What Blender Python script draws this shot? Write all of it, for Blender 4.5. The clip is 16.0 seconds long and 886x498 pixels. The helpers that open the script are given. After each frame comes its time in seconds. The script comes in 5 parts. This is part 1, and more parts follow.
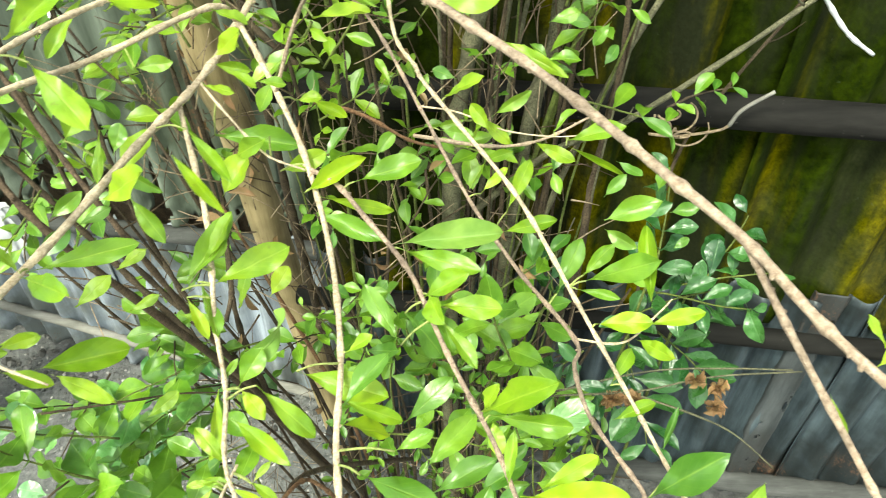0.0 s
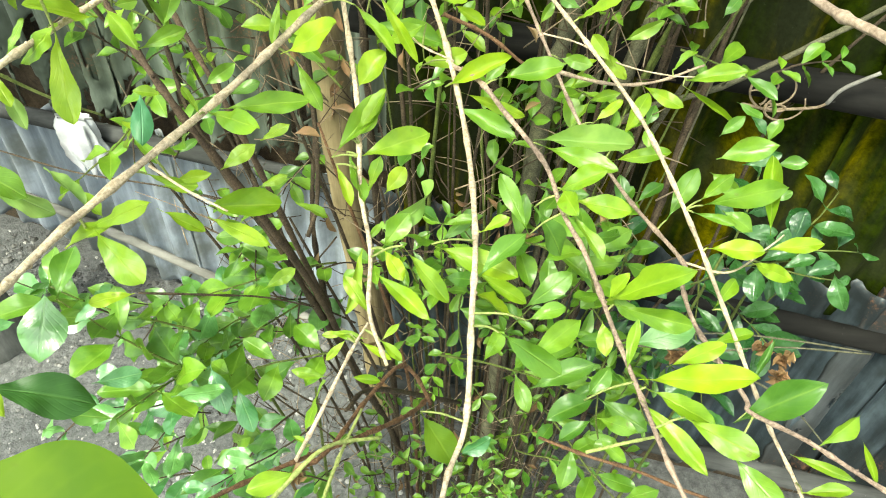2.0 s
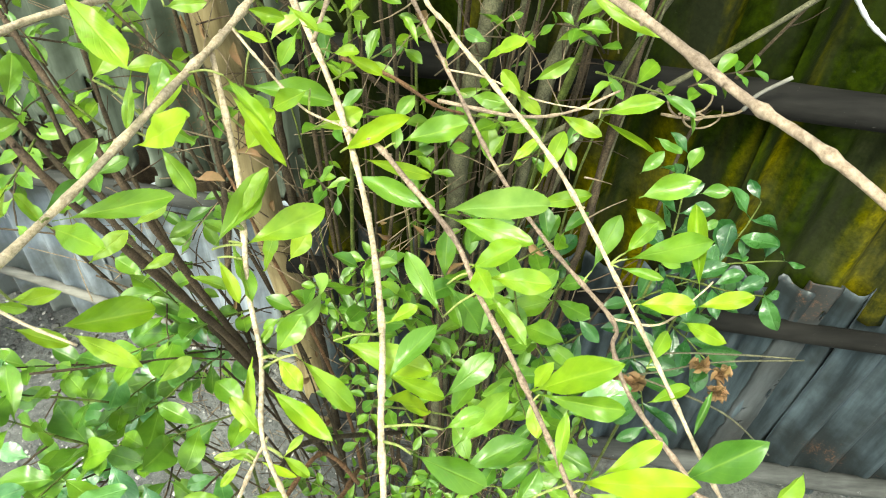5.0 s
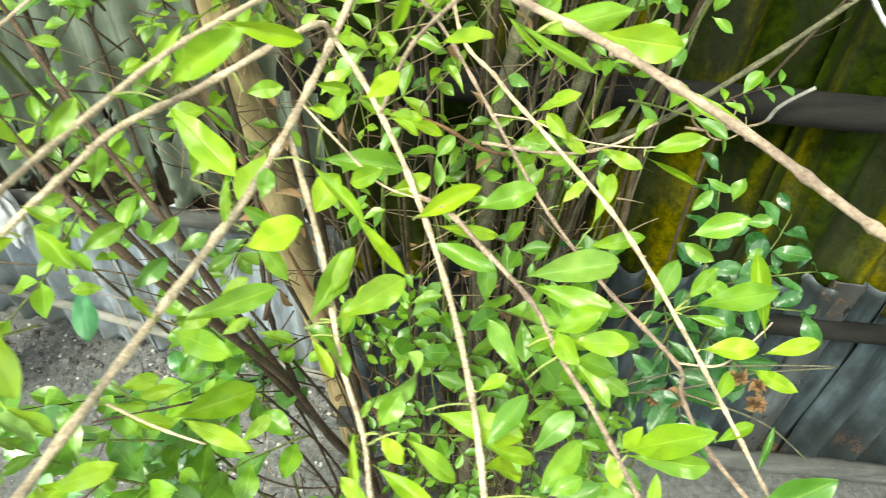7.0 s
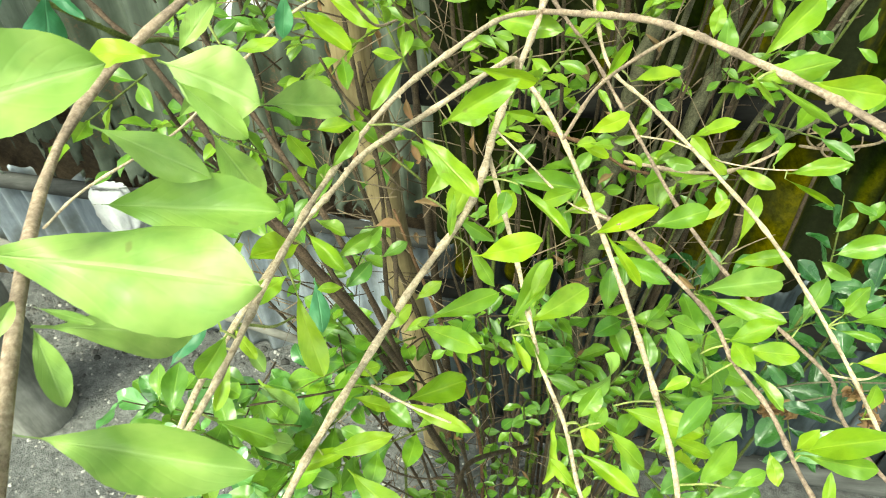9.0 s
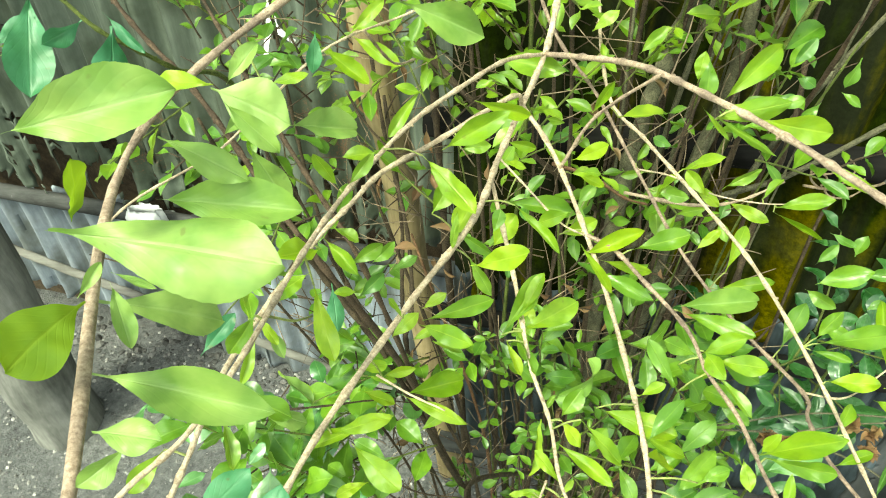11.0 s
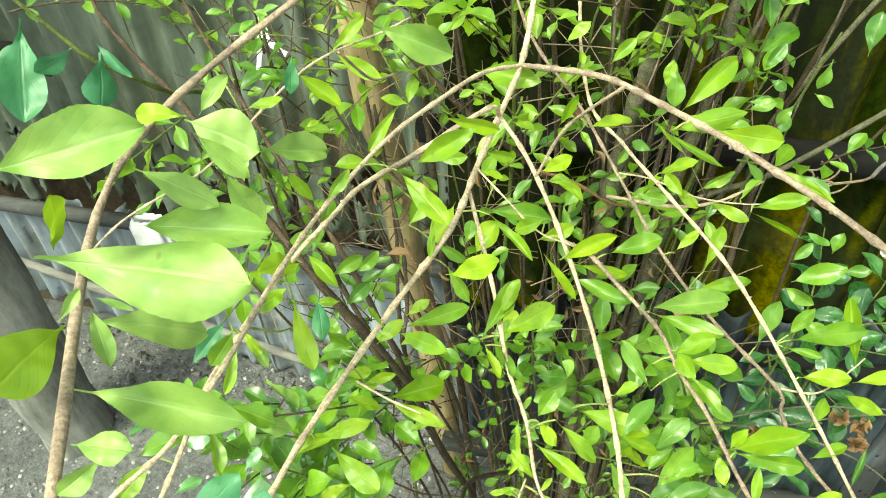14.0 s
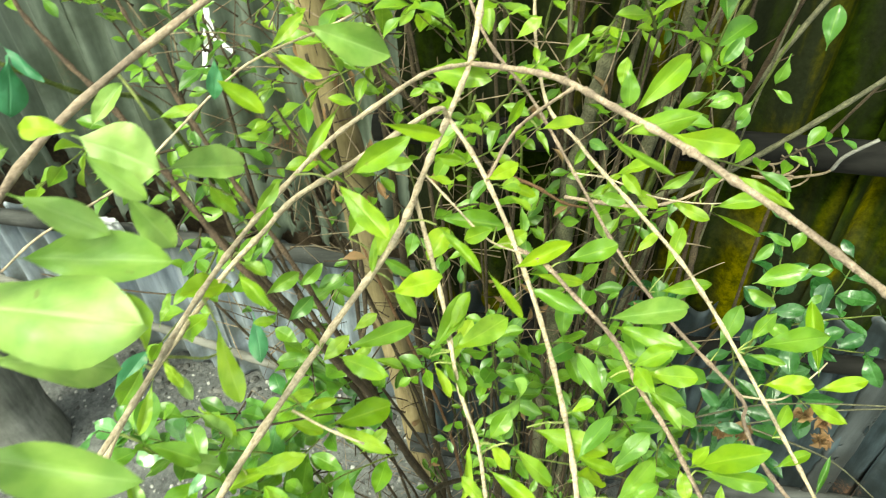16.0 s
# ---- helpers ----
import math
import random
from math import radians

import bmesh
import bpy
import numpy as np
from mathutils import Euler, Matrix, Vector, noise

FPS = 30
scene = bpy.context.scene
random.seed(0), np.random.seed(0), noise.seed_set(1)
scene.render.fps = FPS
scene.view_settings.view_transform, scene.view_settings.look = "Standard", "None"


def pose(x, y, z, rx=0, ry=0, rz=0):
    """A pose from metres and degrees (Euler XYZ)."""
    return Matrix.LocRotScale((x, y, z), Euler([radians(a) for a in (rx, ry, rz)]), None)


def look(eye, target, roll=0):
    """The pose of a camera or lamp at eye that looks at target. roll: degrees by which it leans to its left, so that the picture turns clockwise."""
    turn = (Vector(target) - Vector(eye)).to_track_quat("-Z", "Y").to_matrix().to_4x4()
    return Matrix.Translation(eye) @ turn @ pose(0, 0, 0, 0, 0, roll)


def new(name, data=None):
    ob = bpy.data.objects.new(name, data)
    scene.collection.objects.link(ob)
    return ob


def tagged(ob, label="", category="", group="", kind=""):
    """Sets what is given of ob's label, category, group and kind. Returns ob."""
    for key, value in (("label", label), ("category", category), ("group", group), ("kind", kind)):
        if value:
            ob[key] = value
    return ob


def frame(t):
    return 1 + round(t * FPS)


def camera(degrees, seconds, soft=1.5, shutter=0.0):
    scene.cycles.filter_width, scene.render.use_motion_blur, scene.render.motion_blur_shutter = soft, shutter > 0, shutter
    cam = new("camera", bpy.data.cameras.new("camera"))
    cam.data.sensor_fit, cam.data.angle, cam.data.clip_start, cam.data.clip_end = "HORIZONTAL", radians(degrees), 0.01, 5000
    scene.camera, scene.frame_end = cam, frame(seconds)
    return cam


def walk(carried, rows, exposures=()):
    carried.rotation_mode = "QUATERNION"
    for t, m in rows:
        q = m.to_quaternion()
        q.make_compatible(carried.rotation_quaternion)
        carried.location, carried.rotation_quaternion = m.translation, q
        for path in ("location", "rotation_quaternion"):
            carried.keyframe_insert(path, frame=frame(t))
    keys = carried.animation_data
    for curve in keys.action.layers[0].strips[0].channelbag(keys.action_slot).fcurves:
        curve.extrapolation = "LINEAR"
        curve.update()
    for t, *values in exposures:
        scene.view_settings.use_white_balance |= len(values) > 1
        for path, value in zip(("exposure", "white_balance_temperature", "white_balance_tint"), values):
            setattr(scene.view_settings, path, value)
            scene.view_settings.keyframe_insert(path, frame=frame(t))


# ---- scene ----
cam = camera(66.4, 16.0, soft=1.0, shutter=0.4)
EXPO = 1.6
PATH = [
    (0.0, -0.0008, 0.0021, 1.5808, 48.11, 0.35, -0.29),
    (0.5, -0.0209, -0.0073, 1.5765, 48.45, -0.99, 1.95),
    (1.0, -0.0362, -0.0208, 1.5654, 47.68, -1.60, 3.16),
    (1.5, -0.0483, -0.0381, 1.5548, 47.19, -2.81, 5.67),
    (2.0, -0.0500, -0.0446, 1.5577, 45.96, -2.73, 6.62),
    (2.5, -0.0432, -0.0535, 1.5650, 45.73, -2.03, 7.02),
    (3.0, -0.0419, -0.0654, 1.5727, 46.50, -1.79, 7.73),
    (3.5, -0.0414, -0.0490, 1.5721, 46.37, -1.63, 6.22),
    (4.0, -0.0359, -0.0239, 1.5635, 46.06, -2.25, 3.51),
    (6.5, -0.0453, 0.0360, 1.5776, 45.96, -2.77, -2.15),
    (7.0, -0.0764, 0.0323, 1.6001, 45.39, -1.02, -1.79),
    (7.5, -0.1024, 0.0260, 1.6194, 45.02, 0.70, -0.42),
    (8.0, -0.1181, 0.0256, 1.6374, 44.68, 1.84, -0.19),
    (8.5, -0.1331, 0.0151, 1.6368, 44.96, 1.07, 0.73),
    (9.0, -0.1509, 0.0014, 1.6358, 45.71, 1.11, 2.89),
    (11.5, -0.1204, -0.0446, 1.6598, 48.90, 1.12, 5.75),
    (12.0, -0.1050, -0.0468, 1.6540, 48.55, 0.38, 5.52),
    (12.5, -0.1039, -0.0499, 1.6518, 48.17, 0.37, 5.27),
    (13.0, -0.1052, -0.0424, 1.6584, 47.76, 1.33, 4.82),
    (13.5, -0.1130, -0.0430, 1.6675, 47.77, 2.35, 4.83),
    (14.0, -0.1158, -0.0471, 1.6726, 48.65, 2.60, 5.18),
    (14.5, -0.1171, -0.0454, 1.6692, 48.45, 2.12, 5.03),
    (15.0, -0.1173, -0.0444, 1.6624, 47.84, 1.49, 4.48),
    (15.5, -0.1147, -0.0407, 1.6593, 47.38, 1.46, 4.34),
    (16.0, -0.1021, -0.0185, 1.6630, 47.98, 1.89, 2.55),
]

walk(cam, [(t, pose(x, y, z, rx, ry, rz)) for t, x, y, z, rx, ry, rz in PATH], exposures=[(0.0, EXPO + 0.20, 6900, -5), (8.3, EXPO + 0.20, 6900, -5), (9.3, EXPO + 0.02, 7150, -13), (16.0, EXPO + 0.02, 7150, -13)])

# ---- light: bright overcast sky, weak wide sun from the open side, high to the left ----
SUN_EL, SUN_AZ = 58.0, 215.0
world = bpy.data.worlds.new("world")
scene.world = world
world.use_nodes = True
wn = world.node_tree
for n in list(wn.nodes):
    wn.nodes.remove(n)
sky = wn.nodes.new("ShaderNodeTexSky")
sky.sky_type = "NISHITA"
sky.sun_disc = False
sky.sun_elevation = radians(SUN_EL)
sky.sun_rotation = radians(SUN_AZ)
sky.air_density, sky.dust_density, sky.ozone_density = 1.0, 3.0, 1.0
pale = wn.nodes.new("ShaderNodeHueSaturation")
pale.inputs["Saturation"].default_value = 0.36
bgn = wn.nodes.new("ShaderNodeBackground")
bgn.inputs["Strength"].default_value = 0.14
wout = wn.nodes.new("ShaderNodeOutputWorld")
wn.links.new(sky.outputs["Color"], pale.inputs["Color"])
wn.links.new(pale.outputs["Color"], bgn.inputs["Color"])
wn.links.new(bgn.outputs["Background"], wout.inputs["Surface"])
sun = bpy.data.lights.new("sun", "SUN")
sun.energy, sun.angle, sun.color = 1.5, radians(12), (1.0, 0.96, 0.88)
sun_ob = new("sun", sun)
saz, sel = radians(SUN_AZ), radians(SUN_EL)
sun_dir = Vector((math.sin(saz) * math.cos(sel), math.cos(saz) * math.cos(sel), math.sin(sel)))
sun_ob.matrix_world = look(sun_dir * 20, (0, 0.5, 0.8))


# ---- materials ----
class Mat:
    """A small builder for node materials."""

    def __init__(self, name):
        self.m = bpy.data.materials.new(name)
        self.m.use_nodes = True
        self.t = self.m.node_tree
        self.b = self.t.nodes["Principled BSDF"]
        self.o = self.t.nodes["Material Output"]

    def node(self, kind, **inputs):
        n = self.t.nodes.new(kind)
        for k, v in inputs.items():
            s = n.inputs[k.replace("_", " ")]
            if isinstance(v, bpy.types.NodeSocket):
                self.t.links.new(v, s)
            else:
                s.default_value = v
        return n

    def link(self, a, b):
        self.t.links.new(a, b)

    def noise(self, scale, detail=6.0, rough=0.6, vec=None, coord="Object"):
        n = self.node("ShaderNodeTexNoise", Scale=scale, Detail=detail, Roughness=rough)
        self.link(vec if vec else self.coord(coord), n.inputs["Vector"])
        return n.outputs["Fac"]

    def coord(self, which="Object"):
        return self.t.nodes.new("ShaderNodeTexCoord").outputs[which]

    def world(self):
        return self.t.nodes.new("ShaderNodeNewGeometry").outputs["Position"]

    def ramp(self, fac, *stops):
        n = self.t.nodes.new("ShaderNodeValToRGB")
        e = n.color_ramp.elements
        while len(e) < len(stops):
            e.new(0.5)
        for el, (p, c) in zip(e, stops):
            el.position, el.color = p, (*c, 1.0) if len(c) == 3 else c
        self.link(fac, n.inputs["Fac"])
        return n.outputs["Color"]

    def mix(self, fac, a, b, blend="MIX"):
        n = self.t.nodes.new("ShaderNodeMix")
        n.data_type, n.blend_type = "RGBA", blend
        for s, v in ((n.inputs[0], fac), (n.inputs[6], a), (n.inputs[7], b)):
            if isinstance(v, bpy.types.NodeSocket):
                self.link(v, s)
            elif isinstance(v, tuple):
                s.default_value = (*v, 1.0)
            else:
                s.default_value = v
        return n.outputs[2]

    def math(self, op, a, b=0.0):
        n = self.t.nodes.new("ShaderNodeMath")
        n.operation = op
        for s, v in ((n.inputs[0], a), (n.inputs[1], b)):
            if isinstance(v, bpy.types.NodeSocket):
                self.link(v, s)
            else:
                s.default_value = v
        return n.outputs[0]

    def bump(self, height, strength=0.3, dist=0.002):
        n = self.node("ShaderNodeBump", Strength=strength, Distance=dist, Height=height)
        self.link(n.outputs["Normal"], self.b.inputs["Normal"])

    def base(self, col, rough=0.6, metal=0.0, spec=0.5):
        for s, v in ((self.b.inputs["Base Color"], col), (self.b.inputs["Roughness"], rough), (self.b.inputs["Metallic"], metal)):
            if isinstance(v, bpy.types.NodeSocket):
                self.link(v, s)
            elif isinstance(v, tuple):
                s.default_value = (*v, 1.0)
            else:
                s.default_value = v
        self.b.inputs["Specular IOR Level"].default_value = spec
        return self.m


def leaf_material(name, dark, light, glow, rough, thin, coat=0.15, puff=0.3, veins=0.04):
    """A leaf: waxy upper face, light through the blade, pale midrib and side veins by the blade's own coordinates."""
    k = Mat(name)
    uv = k.coord("UV")
    sep = k.node("ShaderNodeSeparateXYZ", Vector=uv)
    u, v = sep.outputs["X"], sep.outputs["Y"]
    across = k.math("ABSOLUTE", k.math("SUBTRACT", u, 0.5))
    rib = k.math("SUBTRACT", 1.0, k.math("MULTIPLY", across, 20.0))
    rib = k.math("MAXIMUM", rib, 0.0)
    comb = k.node("ShaderNodeCombineXYZ", X=k.math("SUBTRACT", k.math("MULTIPLY", v, 9.0), k.math("MULTIPLY", across, 7.0)), Y=0.0, Z=0.0)
    wave = k.node("ShaderNodeTexWave", Vector=comb.outputs[0], Scale=0.26, Distortion=2.2, Detail=2.0)
    vein = k.math("POWER", wave.outputs["Fac"], 9.0)
    rnd = k.math("FRACT", k.math("ADD", k.node("ShaderNodeObjectInfo").outputs["Random"], k.t.nodes.new("ShaderNodeNewGeometry").outputs["Random Per Island"]))
    col = k.mix(rnd, dark, light)
    # random mottle; its lighter patches paint sky reflection into the colour
    mottle_sheen = k.ramp(k.noise(60.0, 3.0, 0.6, k.world()), (0.38, (0.72, 0.82, 0.62)), (0.64, (1.18, 1.12, 1.1)))
    col = k.mix(1.0, col, mottle_sheen, "MULTIPLY")
    col = k.mix(k.math("MULTIPLY", vein, veins), col, glow)
    col = k.mix(k.math("MULTIPLY", rib, 0.38), col, glow)
    worn = k.math("MULTIPLY", k.ramp(k.noise(130.0, 2.0, 0.5, k.world()), (0.70, (0, 0, 0)), (0.76, (1, 1, 1))), 0.5)
    col = k.mix(worn, col, (0.12, 0.10, 0.02))
    k.base(col, k.math("ADD", k.math("MULTIPLY", k.noise(45.0, 4.0, 0.6, k.world()), 0.34), rough - 0.17), 0.0, 0.55 if coat < 0.5 else 1.0)
    k.bump(k.math("ADD", k.math("MULTIPLY", rib, -0.8), k.math("ADD", k.math("MULTIPLY", vein, veins * -3.0), k.math("MULTIPLY", k.noise(120.0 if puff < 1 else 70.0, 3.0, 0.5, k.world()), puff * 1.6))), 0.5, 0.0008)
    tr = k.node("ShaderNodeBsdfTranslucent", Color=k.mix(0.6, col, glow))
    add = k.node("ShaderNodeMixShader", Fac=thin)
    k.b.inputs["Coat Weight"].default_value = coat
    k.b.inputs["Coat Roughness"].default_value = 0.30
    k.link(k.b.outputs[0], add.inputs[1])
    k.link(tr.outputs[0], add.inputs[2])
    k.link(add.outputs[0], k.o.inputs["Surface"])
    return k.m


LEAF_YOUNG = leaf_material("leaf_young", (0.165, 0.31, 0.010), (0.305, 0.445, 0.016), (0.47, 0.60, 0.075), 0.44, 0.33, 0.14)
LEAF_MID = leaf_material("leaf_mid", (0.105, 0.235, 0.014), (0.235, 0.38, 0.018), (0.42, 0.56, 0.08), 0.38, 0.30, 0.22)
LEAF_OLD = leaf_material("leaf_old", (0.06, 0.17, 0.020), (0.17, 0.32, 0.022), (0.30, 0.46, 0.07), 0.34, 0.26, 0.18)
LEAF_GLOSS = leaf_material("leaf_gloss", (0.05, 0.20, 0.06), (0.16, 0.37, 0.08), (0.24, 0.45, 0.12), 0.20, 0.24, 1.0, 3.0, 0.08)
LEAF_DEEP = leaf_material("leaf_deep", (0.022, 0.085, 0.010), (0.04, 0.12, 0.012), (0.10, 0.22, 0.04), 0.48, 0.18, 0.0)
# matte underside; light from behind the blade is put into its yellow-green
LEAF_BACKLIT = leaf_material("leaf_underside_backlit", (0.105, 0.215, 0.005), (0.165, 0.28, 0.006), (0.31, 0.43, 0.03), 0.75, 0.55, 0.0, 0.3, 0.05)
# paler base colour stands in for strong light on and through the blade
LEAF_PALE = leaf_material("leaf_pale", (0.185, 0.32, 0.05), (0.26, 0.385, 0.10), (0.40, 0.55, 0.20), 0.50, 0.24, 0.12, 0.3, 0.03)
# glossy leaf again, darkened to carry the shade before the mossy fence
LEAF_CREEPER_SHADED = leaf_material("leaf_creeper_shaded", (0.018, 0.08, 0.022), (0.055, 0.16, 0.036), (0.12, 0.26, 0.07), 0.28, 0.20, 0.3, 4.0)
LEAF_TEAL = leaf_material("leaf_teal", (0.035, 0.17, 0.075), (0.07, 0.25, 0.11), (0.14, 0.34, 0.16), 0.45, 0.25, 0.1)
LEAF_DRY = leaf_material("leaf_dry", (0.14, 0.078, 0.036), (0.34, 0.20, 0.10), (0.36, 0.24, 0.13), 0.7, 0.2)


def bark_material(name, dark, light, scale=1.0):
    k = Mat(name)
    n1 = k.noise(520 * scale, 6, 0.75, k.world())
    n2 = k.noise(60 * scale, 4, 0.6, k.world())
    col = k.mix(k.ramp(n1, (0.34, (0, 0, 0)), (0.62, (1, 1, 1))), dark, light)
    col = k.mix(1.0, col, k.ramp(n2, (0.35, (0.6, 0.58, 0.55)), (0.65, (1.25, 1.2, 1.1))), "MULTIPLY")
    k.bump(k.math("ADD", n1, n2), 1.0, 0.0014)
    return k.base(col, 0.8, 0.0, 0.25)


BARK_TAN = bark_material("bark_tan", (0.35, 0.27, 0.18), (0.75, 0.64, 0.50))
BARK_FAWN = bark_material("bark_fawn", (0.25, 0.185, 0.135), (0.54, 0.435, 0.35))
BARK_GREY = bark_material("bark_grey", (0.050, 0.052, 0.031), (0.175, 0.172, 0.115))
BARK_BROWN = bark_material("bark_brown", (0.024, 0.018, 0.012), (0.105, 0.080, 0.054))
BARK_GREEN = bark_material("bark_green", (0.05, 0.075, 0.015), (0.15, 0.19, 0.05))
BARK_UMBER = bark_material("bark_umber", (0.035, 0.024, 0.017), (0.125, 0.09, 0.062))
BARK_RED = bark_material("bark_red", (0.07, 0.035, 0.018), (0.24, 0.14, 0.08))
STALK_GREEN = bark_material("stalk_green", (0.20, 0.27, 0.07), (0.40, 0.46, 0.17))
# the tan bark with shade put into a darker, pinkish colour
BARK_TAN_SHADED = bark_material("bark_tan_shaded", (0.17, 0.122, 0.094), (0.43, 0.335, 0.275))
VINE_DRY = bark_material("vine_dry", (0.18, 0.135, 0.09), (0.42, 0.335, 0.245))


def tin_material(name, base_a, base_b, stain, rust_amount, metal, rough):
    """Weathered galvanised sheet: dull zinc, dirt runs down the ridges, rust near edges and in patches."""
    k = Mat(name)
    w = k.world()
    mp = k.node("ShaderNodeMapping", Vector=w, Scale=(1.0, 1.0, 0.12))
    runs = k.noise(34, 6, 0.65, mp.outputs[0])
    fine = k.noise(180, 5, 0.7, w)
    big = k.noise(5, 5, 0.6, w)
    col = k.mix(k.ramp(runs, (0.35, (0, 0, 0)), (0.68, (1, 1, 1))), base_a, base_b)
    col = k.mix(k.ramp(big, (0.42, (0, 0, 0)), (0.60, (0.85, 0.85, 0.85))), col, stain)
    rust = k.ramp(k.math("ADD", k.math("MULTIPLY", big, 0.6), k.math("MULTIPLY", fine, 0.4)), (0.60 - rust_amount, (0, 0, 0)), (0.66 - rust_amount, (1, 1, 1)))
    rcol = k.mix(fine, (0.06, 0.03, 0.018), (0.20, 0.095, 0.045))
    col = k.mix(k.math("MULTIPLY", rust, 0.85), col, rcol)
    k.bump(k.math("ADD", fine, k.math("MULTIPLY", runs, 0.6)), 0.35, 0.0012)
    return k.base(col, rough, k.math("MULTIPLY", k.math("SUBTRACT", 1.0, rust), metal), 0.5)


TIN_PALE = tin_material("tin_pale", (0.20, 0.235, 0.275), (0.43, 0.48, 0.545), (0.12, 0.13, 0.115), -0.02, 0.25, 0.5)
TIN_OLD = tin_material("tin_old", (0.070, 0.088, 0.066), (0.168, 0.20, 0.155), (0.038, 0.050, 0.028), 0.02, 0.15, 0.6)
TIN_DARK = tin_material("tin_dark", (0.028, 0.040, 0.048), (0.125, 0.165, 0.19), (0.018, 0.022, 0.022), -0.02, 0.4, 0.40)

TIN_STRIP = tin_material("tin_strip", (0.030, 0.036, 0.038), (0.11, 0.12, 0.125), (0.03, 0.03, 0.028), 0.01, 0.3, 0.5)


def moss_material():
    k = Mat("mossy_sheet")
    w = k.world()
    mp = k.node("ShaderNodeMapping", Vector=w, Scale=(1.0, 1.0, 0.18))
    runs = k.noise(13, 6, 0.6, mp.outputs[0])
    big = k.noise(4.5, 5, 0.6, w)
    fine = k.noise(150, 6, 0.7, w)
    sheet = k.mix(fine, (0.005, 0.007, 0.003), (0.026, 0.030, 0.014))
    bands = k.noise(8.5, 4, 0.55, k.node("ShaderNodeMapping", Vector=w, Scale=(1.0, 1.0, 0.10)).outputs[0])
    moss = k.mix(k.ramp(bands, (0.47, (0, 0, 0)), (0.60, (1, 1, 1))), (0.020, 0.034, 0.001), (0.185, 0.160, 0.001))
    moss = k.mix(k.ramp(fine, (0.3, (0, 0, 0)), (0.75, (1, 1, 1))), k.mix(0.6, moss, (0.008, 0.012, 0.0015)), moss)
    moss = k.mix(1.0, moss, k.ramp(k.noise(48, 6, 0.7, w), (0.36, (0.35, 0.4, 0.45)), (0.62, (1.25, 1.2, 1.0))), "MULTIPLY")
    moss = k.mix(k.ramp(big, (0.52, (0, 0, 0)), (0.66, (0.8, 0.8, 0.8))), moss, k.mix(fine, (0.018, 0.022, 0.007), (0.066, 0.072, 0.032)))
    col = k.mix(k.ramp(runs, (0.42, (0, 0, 0)), (0.56, (1, 1, 1))), sheet, moss)
    lich = k.ramp(k.noise(95, 4, 0.6, w), (0.68, (0, 0, 0)), (0.74, (1, 1, 1)))
    col = k.mix(k.math("MULTIPLY", lich, 0.3), col, (0.06, 0.07, 0.045))
    k.bump(k.math("ADD", fine, runs), 0.8, 0.002)
    return k.base(col, 1.0, 0.0, 0.03)


MOSS = moss_material()


def wood_material(name, dark, light, stretch, chips=None):
    k = Mat(name)
    mp = k.node("ShaderNodeMapping", Vector=k.coord("Object"), Scale=stretch)
    g = k.noise(40, 6, 0.7, mp.outputs[0])
    big = k.noise(6, 4, 0.6)
    col = k.mix(k.ramp(g, (0.3, (0, 0, 0)), (0.7, (1, 1, 1))), dark, light)
    col = k.mix(1.0, col, k.ramp(big, (0.35, (0.55, 0.55, 0.5)), (0.65, (1.15, 1.12, 1.05))), "MULTIPLY")
    if chips:
        col = k.mix(k.ramp(k.noise(55, 5, 0.7), (0.66, (0, 0, 0)), (0.72, (1, 1, 1))), col, chips)
    k.bump(g, 0.5, 0.0015)
    return k.base(col, 0.85, 0.0, 0.12)


RAIL_DARK = wood_material("rail_dark", (0.005, 0.005, 0.005), (0.020, 0.0195, 0.0185), (0.08, 1, 1), (0.10, 0.095, 0.085))
RAIL_GREY = wood_material("rail_grey", (0.034, 0.036, 0.037), (0.10, 0.104, 0.106), (0.08, 1, 1), (0.20, 0.20, 0.195))
BOARD_PALE = wood_material("board_pale", (0.12, 0.118, 0.112), (0.27, 0.267, 0.255), (0.08, 1, 1))
BAMBOO = wood_material("bamboo", (0.18, 0.138, 0.072), (0.43, 0.35, 0.205), (1, 1, 0.08), (0.10, 0.07, 0.04))
POST_GREY = wood_material("post_grey", (0.12, 0.123, 0.12), (0.28, 0.285, 0.275), (1, 1, 0.15))


def soil_material():
    k = Mat("soil")
    w = k.world()
    big = k.noise(3.5, 6, 0.6, w)
    mid = k.noise(42, 8, 0.78, w)
    fine = k.noise(260, 5, 0.75, w)
    col = k.mix(k.ramp(mid, (0.36, (0, 0, 0)), (0.72, (1, 1, 1))), (0.10, 0.105, 0.104), (0.31, 0.318, 0.315))
    col = k.mix(1.0, col, k.ramp(big, (0.35, (0.7, 0.7, 0.7)), (0.65, (1.15, 1.13, 1.1))), "MULTIPLY")
    col = k.mix(k.math("MULTIPLY", k.ramp(fine, (0.62, (0, 0, 0)), (0.70, (1, 1, 1))), 0.6), col, (0.48, 0.47, 0.43))
    k.bump(k.math("ADD", k.math("MULTIPLY", mid, 1.2), k.math("MULTIPLY", fine, 0.5)), 1.0, 0.012)
    return k.base(col, 0.95, 0.0, 0.2)


SOIL = soil_material()


def speck_material(name, dark, light):
    k = Mat(name)
    r = k.t.nodes.new("ShaderNodeNewGeometry").outputs["Random Per Island"]
    col = k.mix(1.0, k.mix(r, dark, light), k.ramp(k.noise(300, 4, 0.6, k.world()), (0.3, (0.75, 0.75, 0.75)), (0.7, (1.1, 1.1, 1.1))), "MULTIPLY")
    return k.base(col, 0.9, 0.0, 0.25)


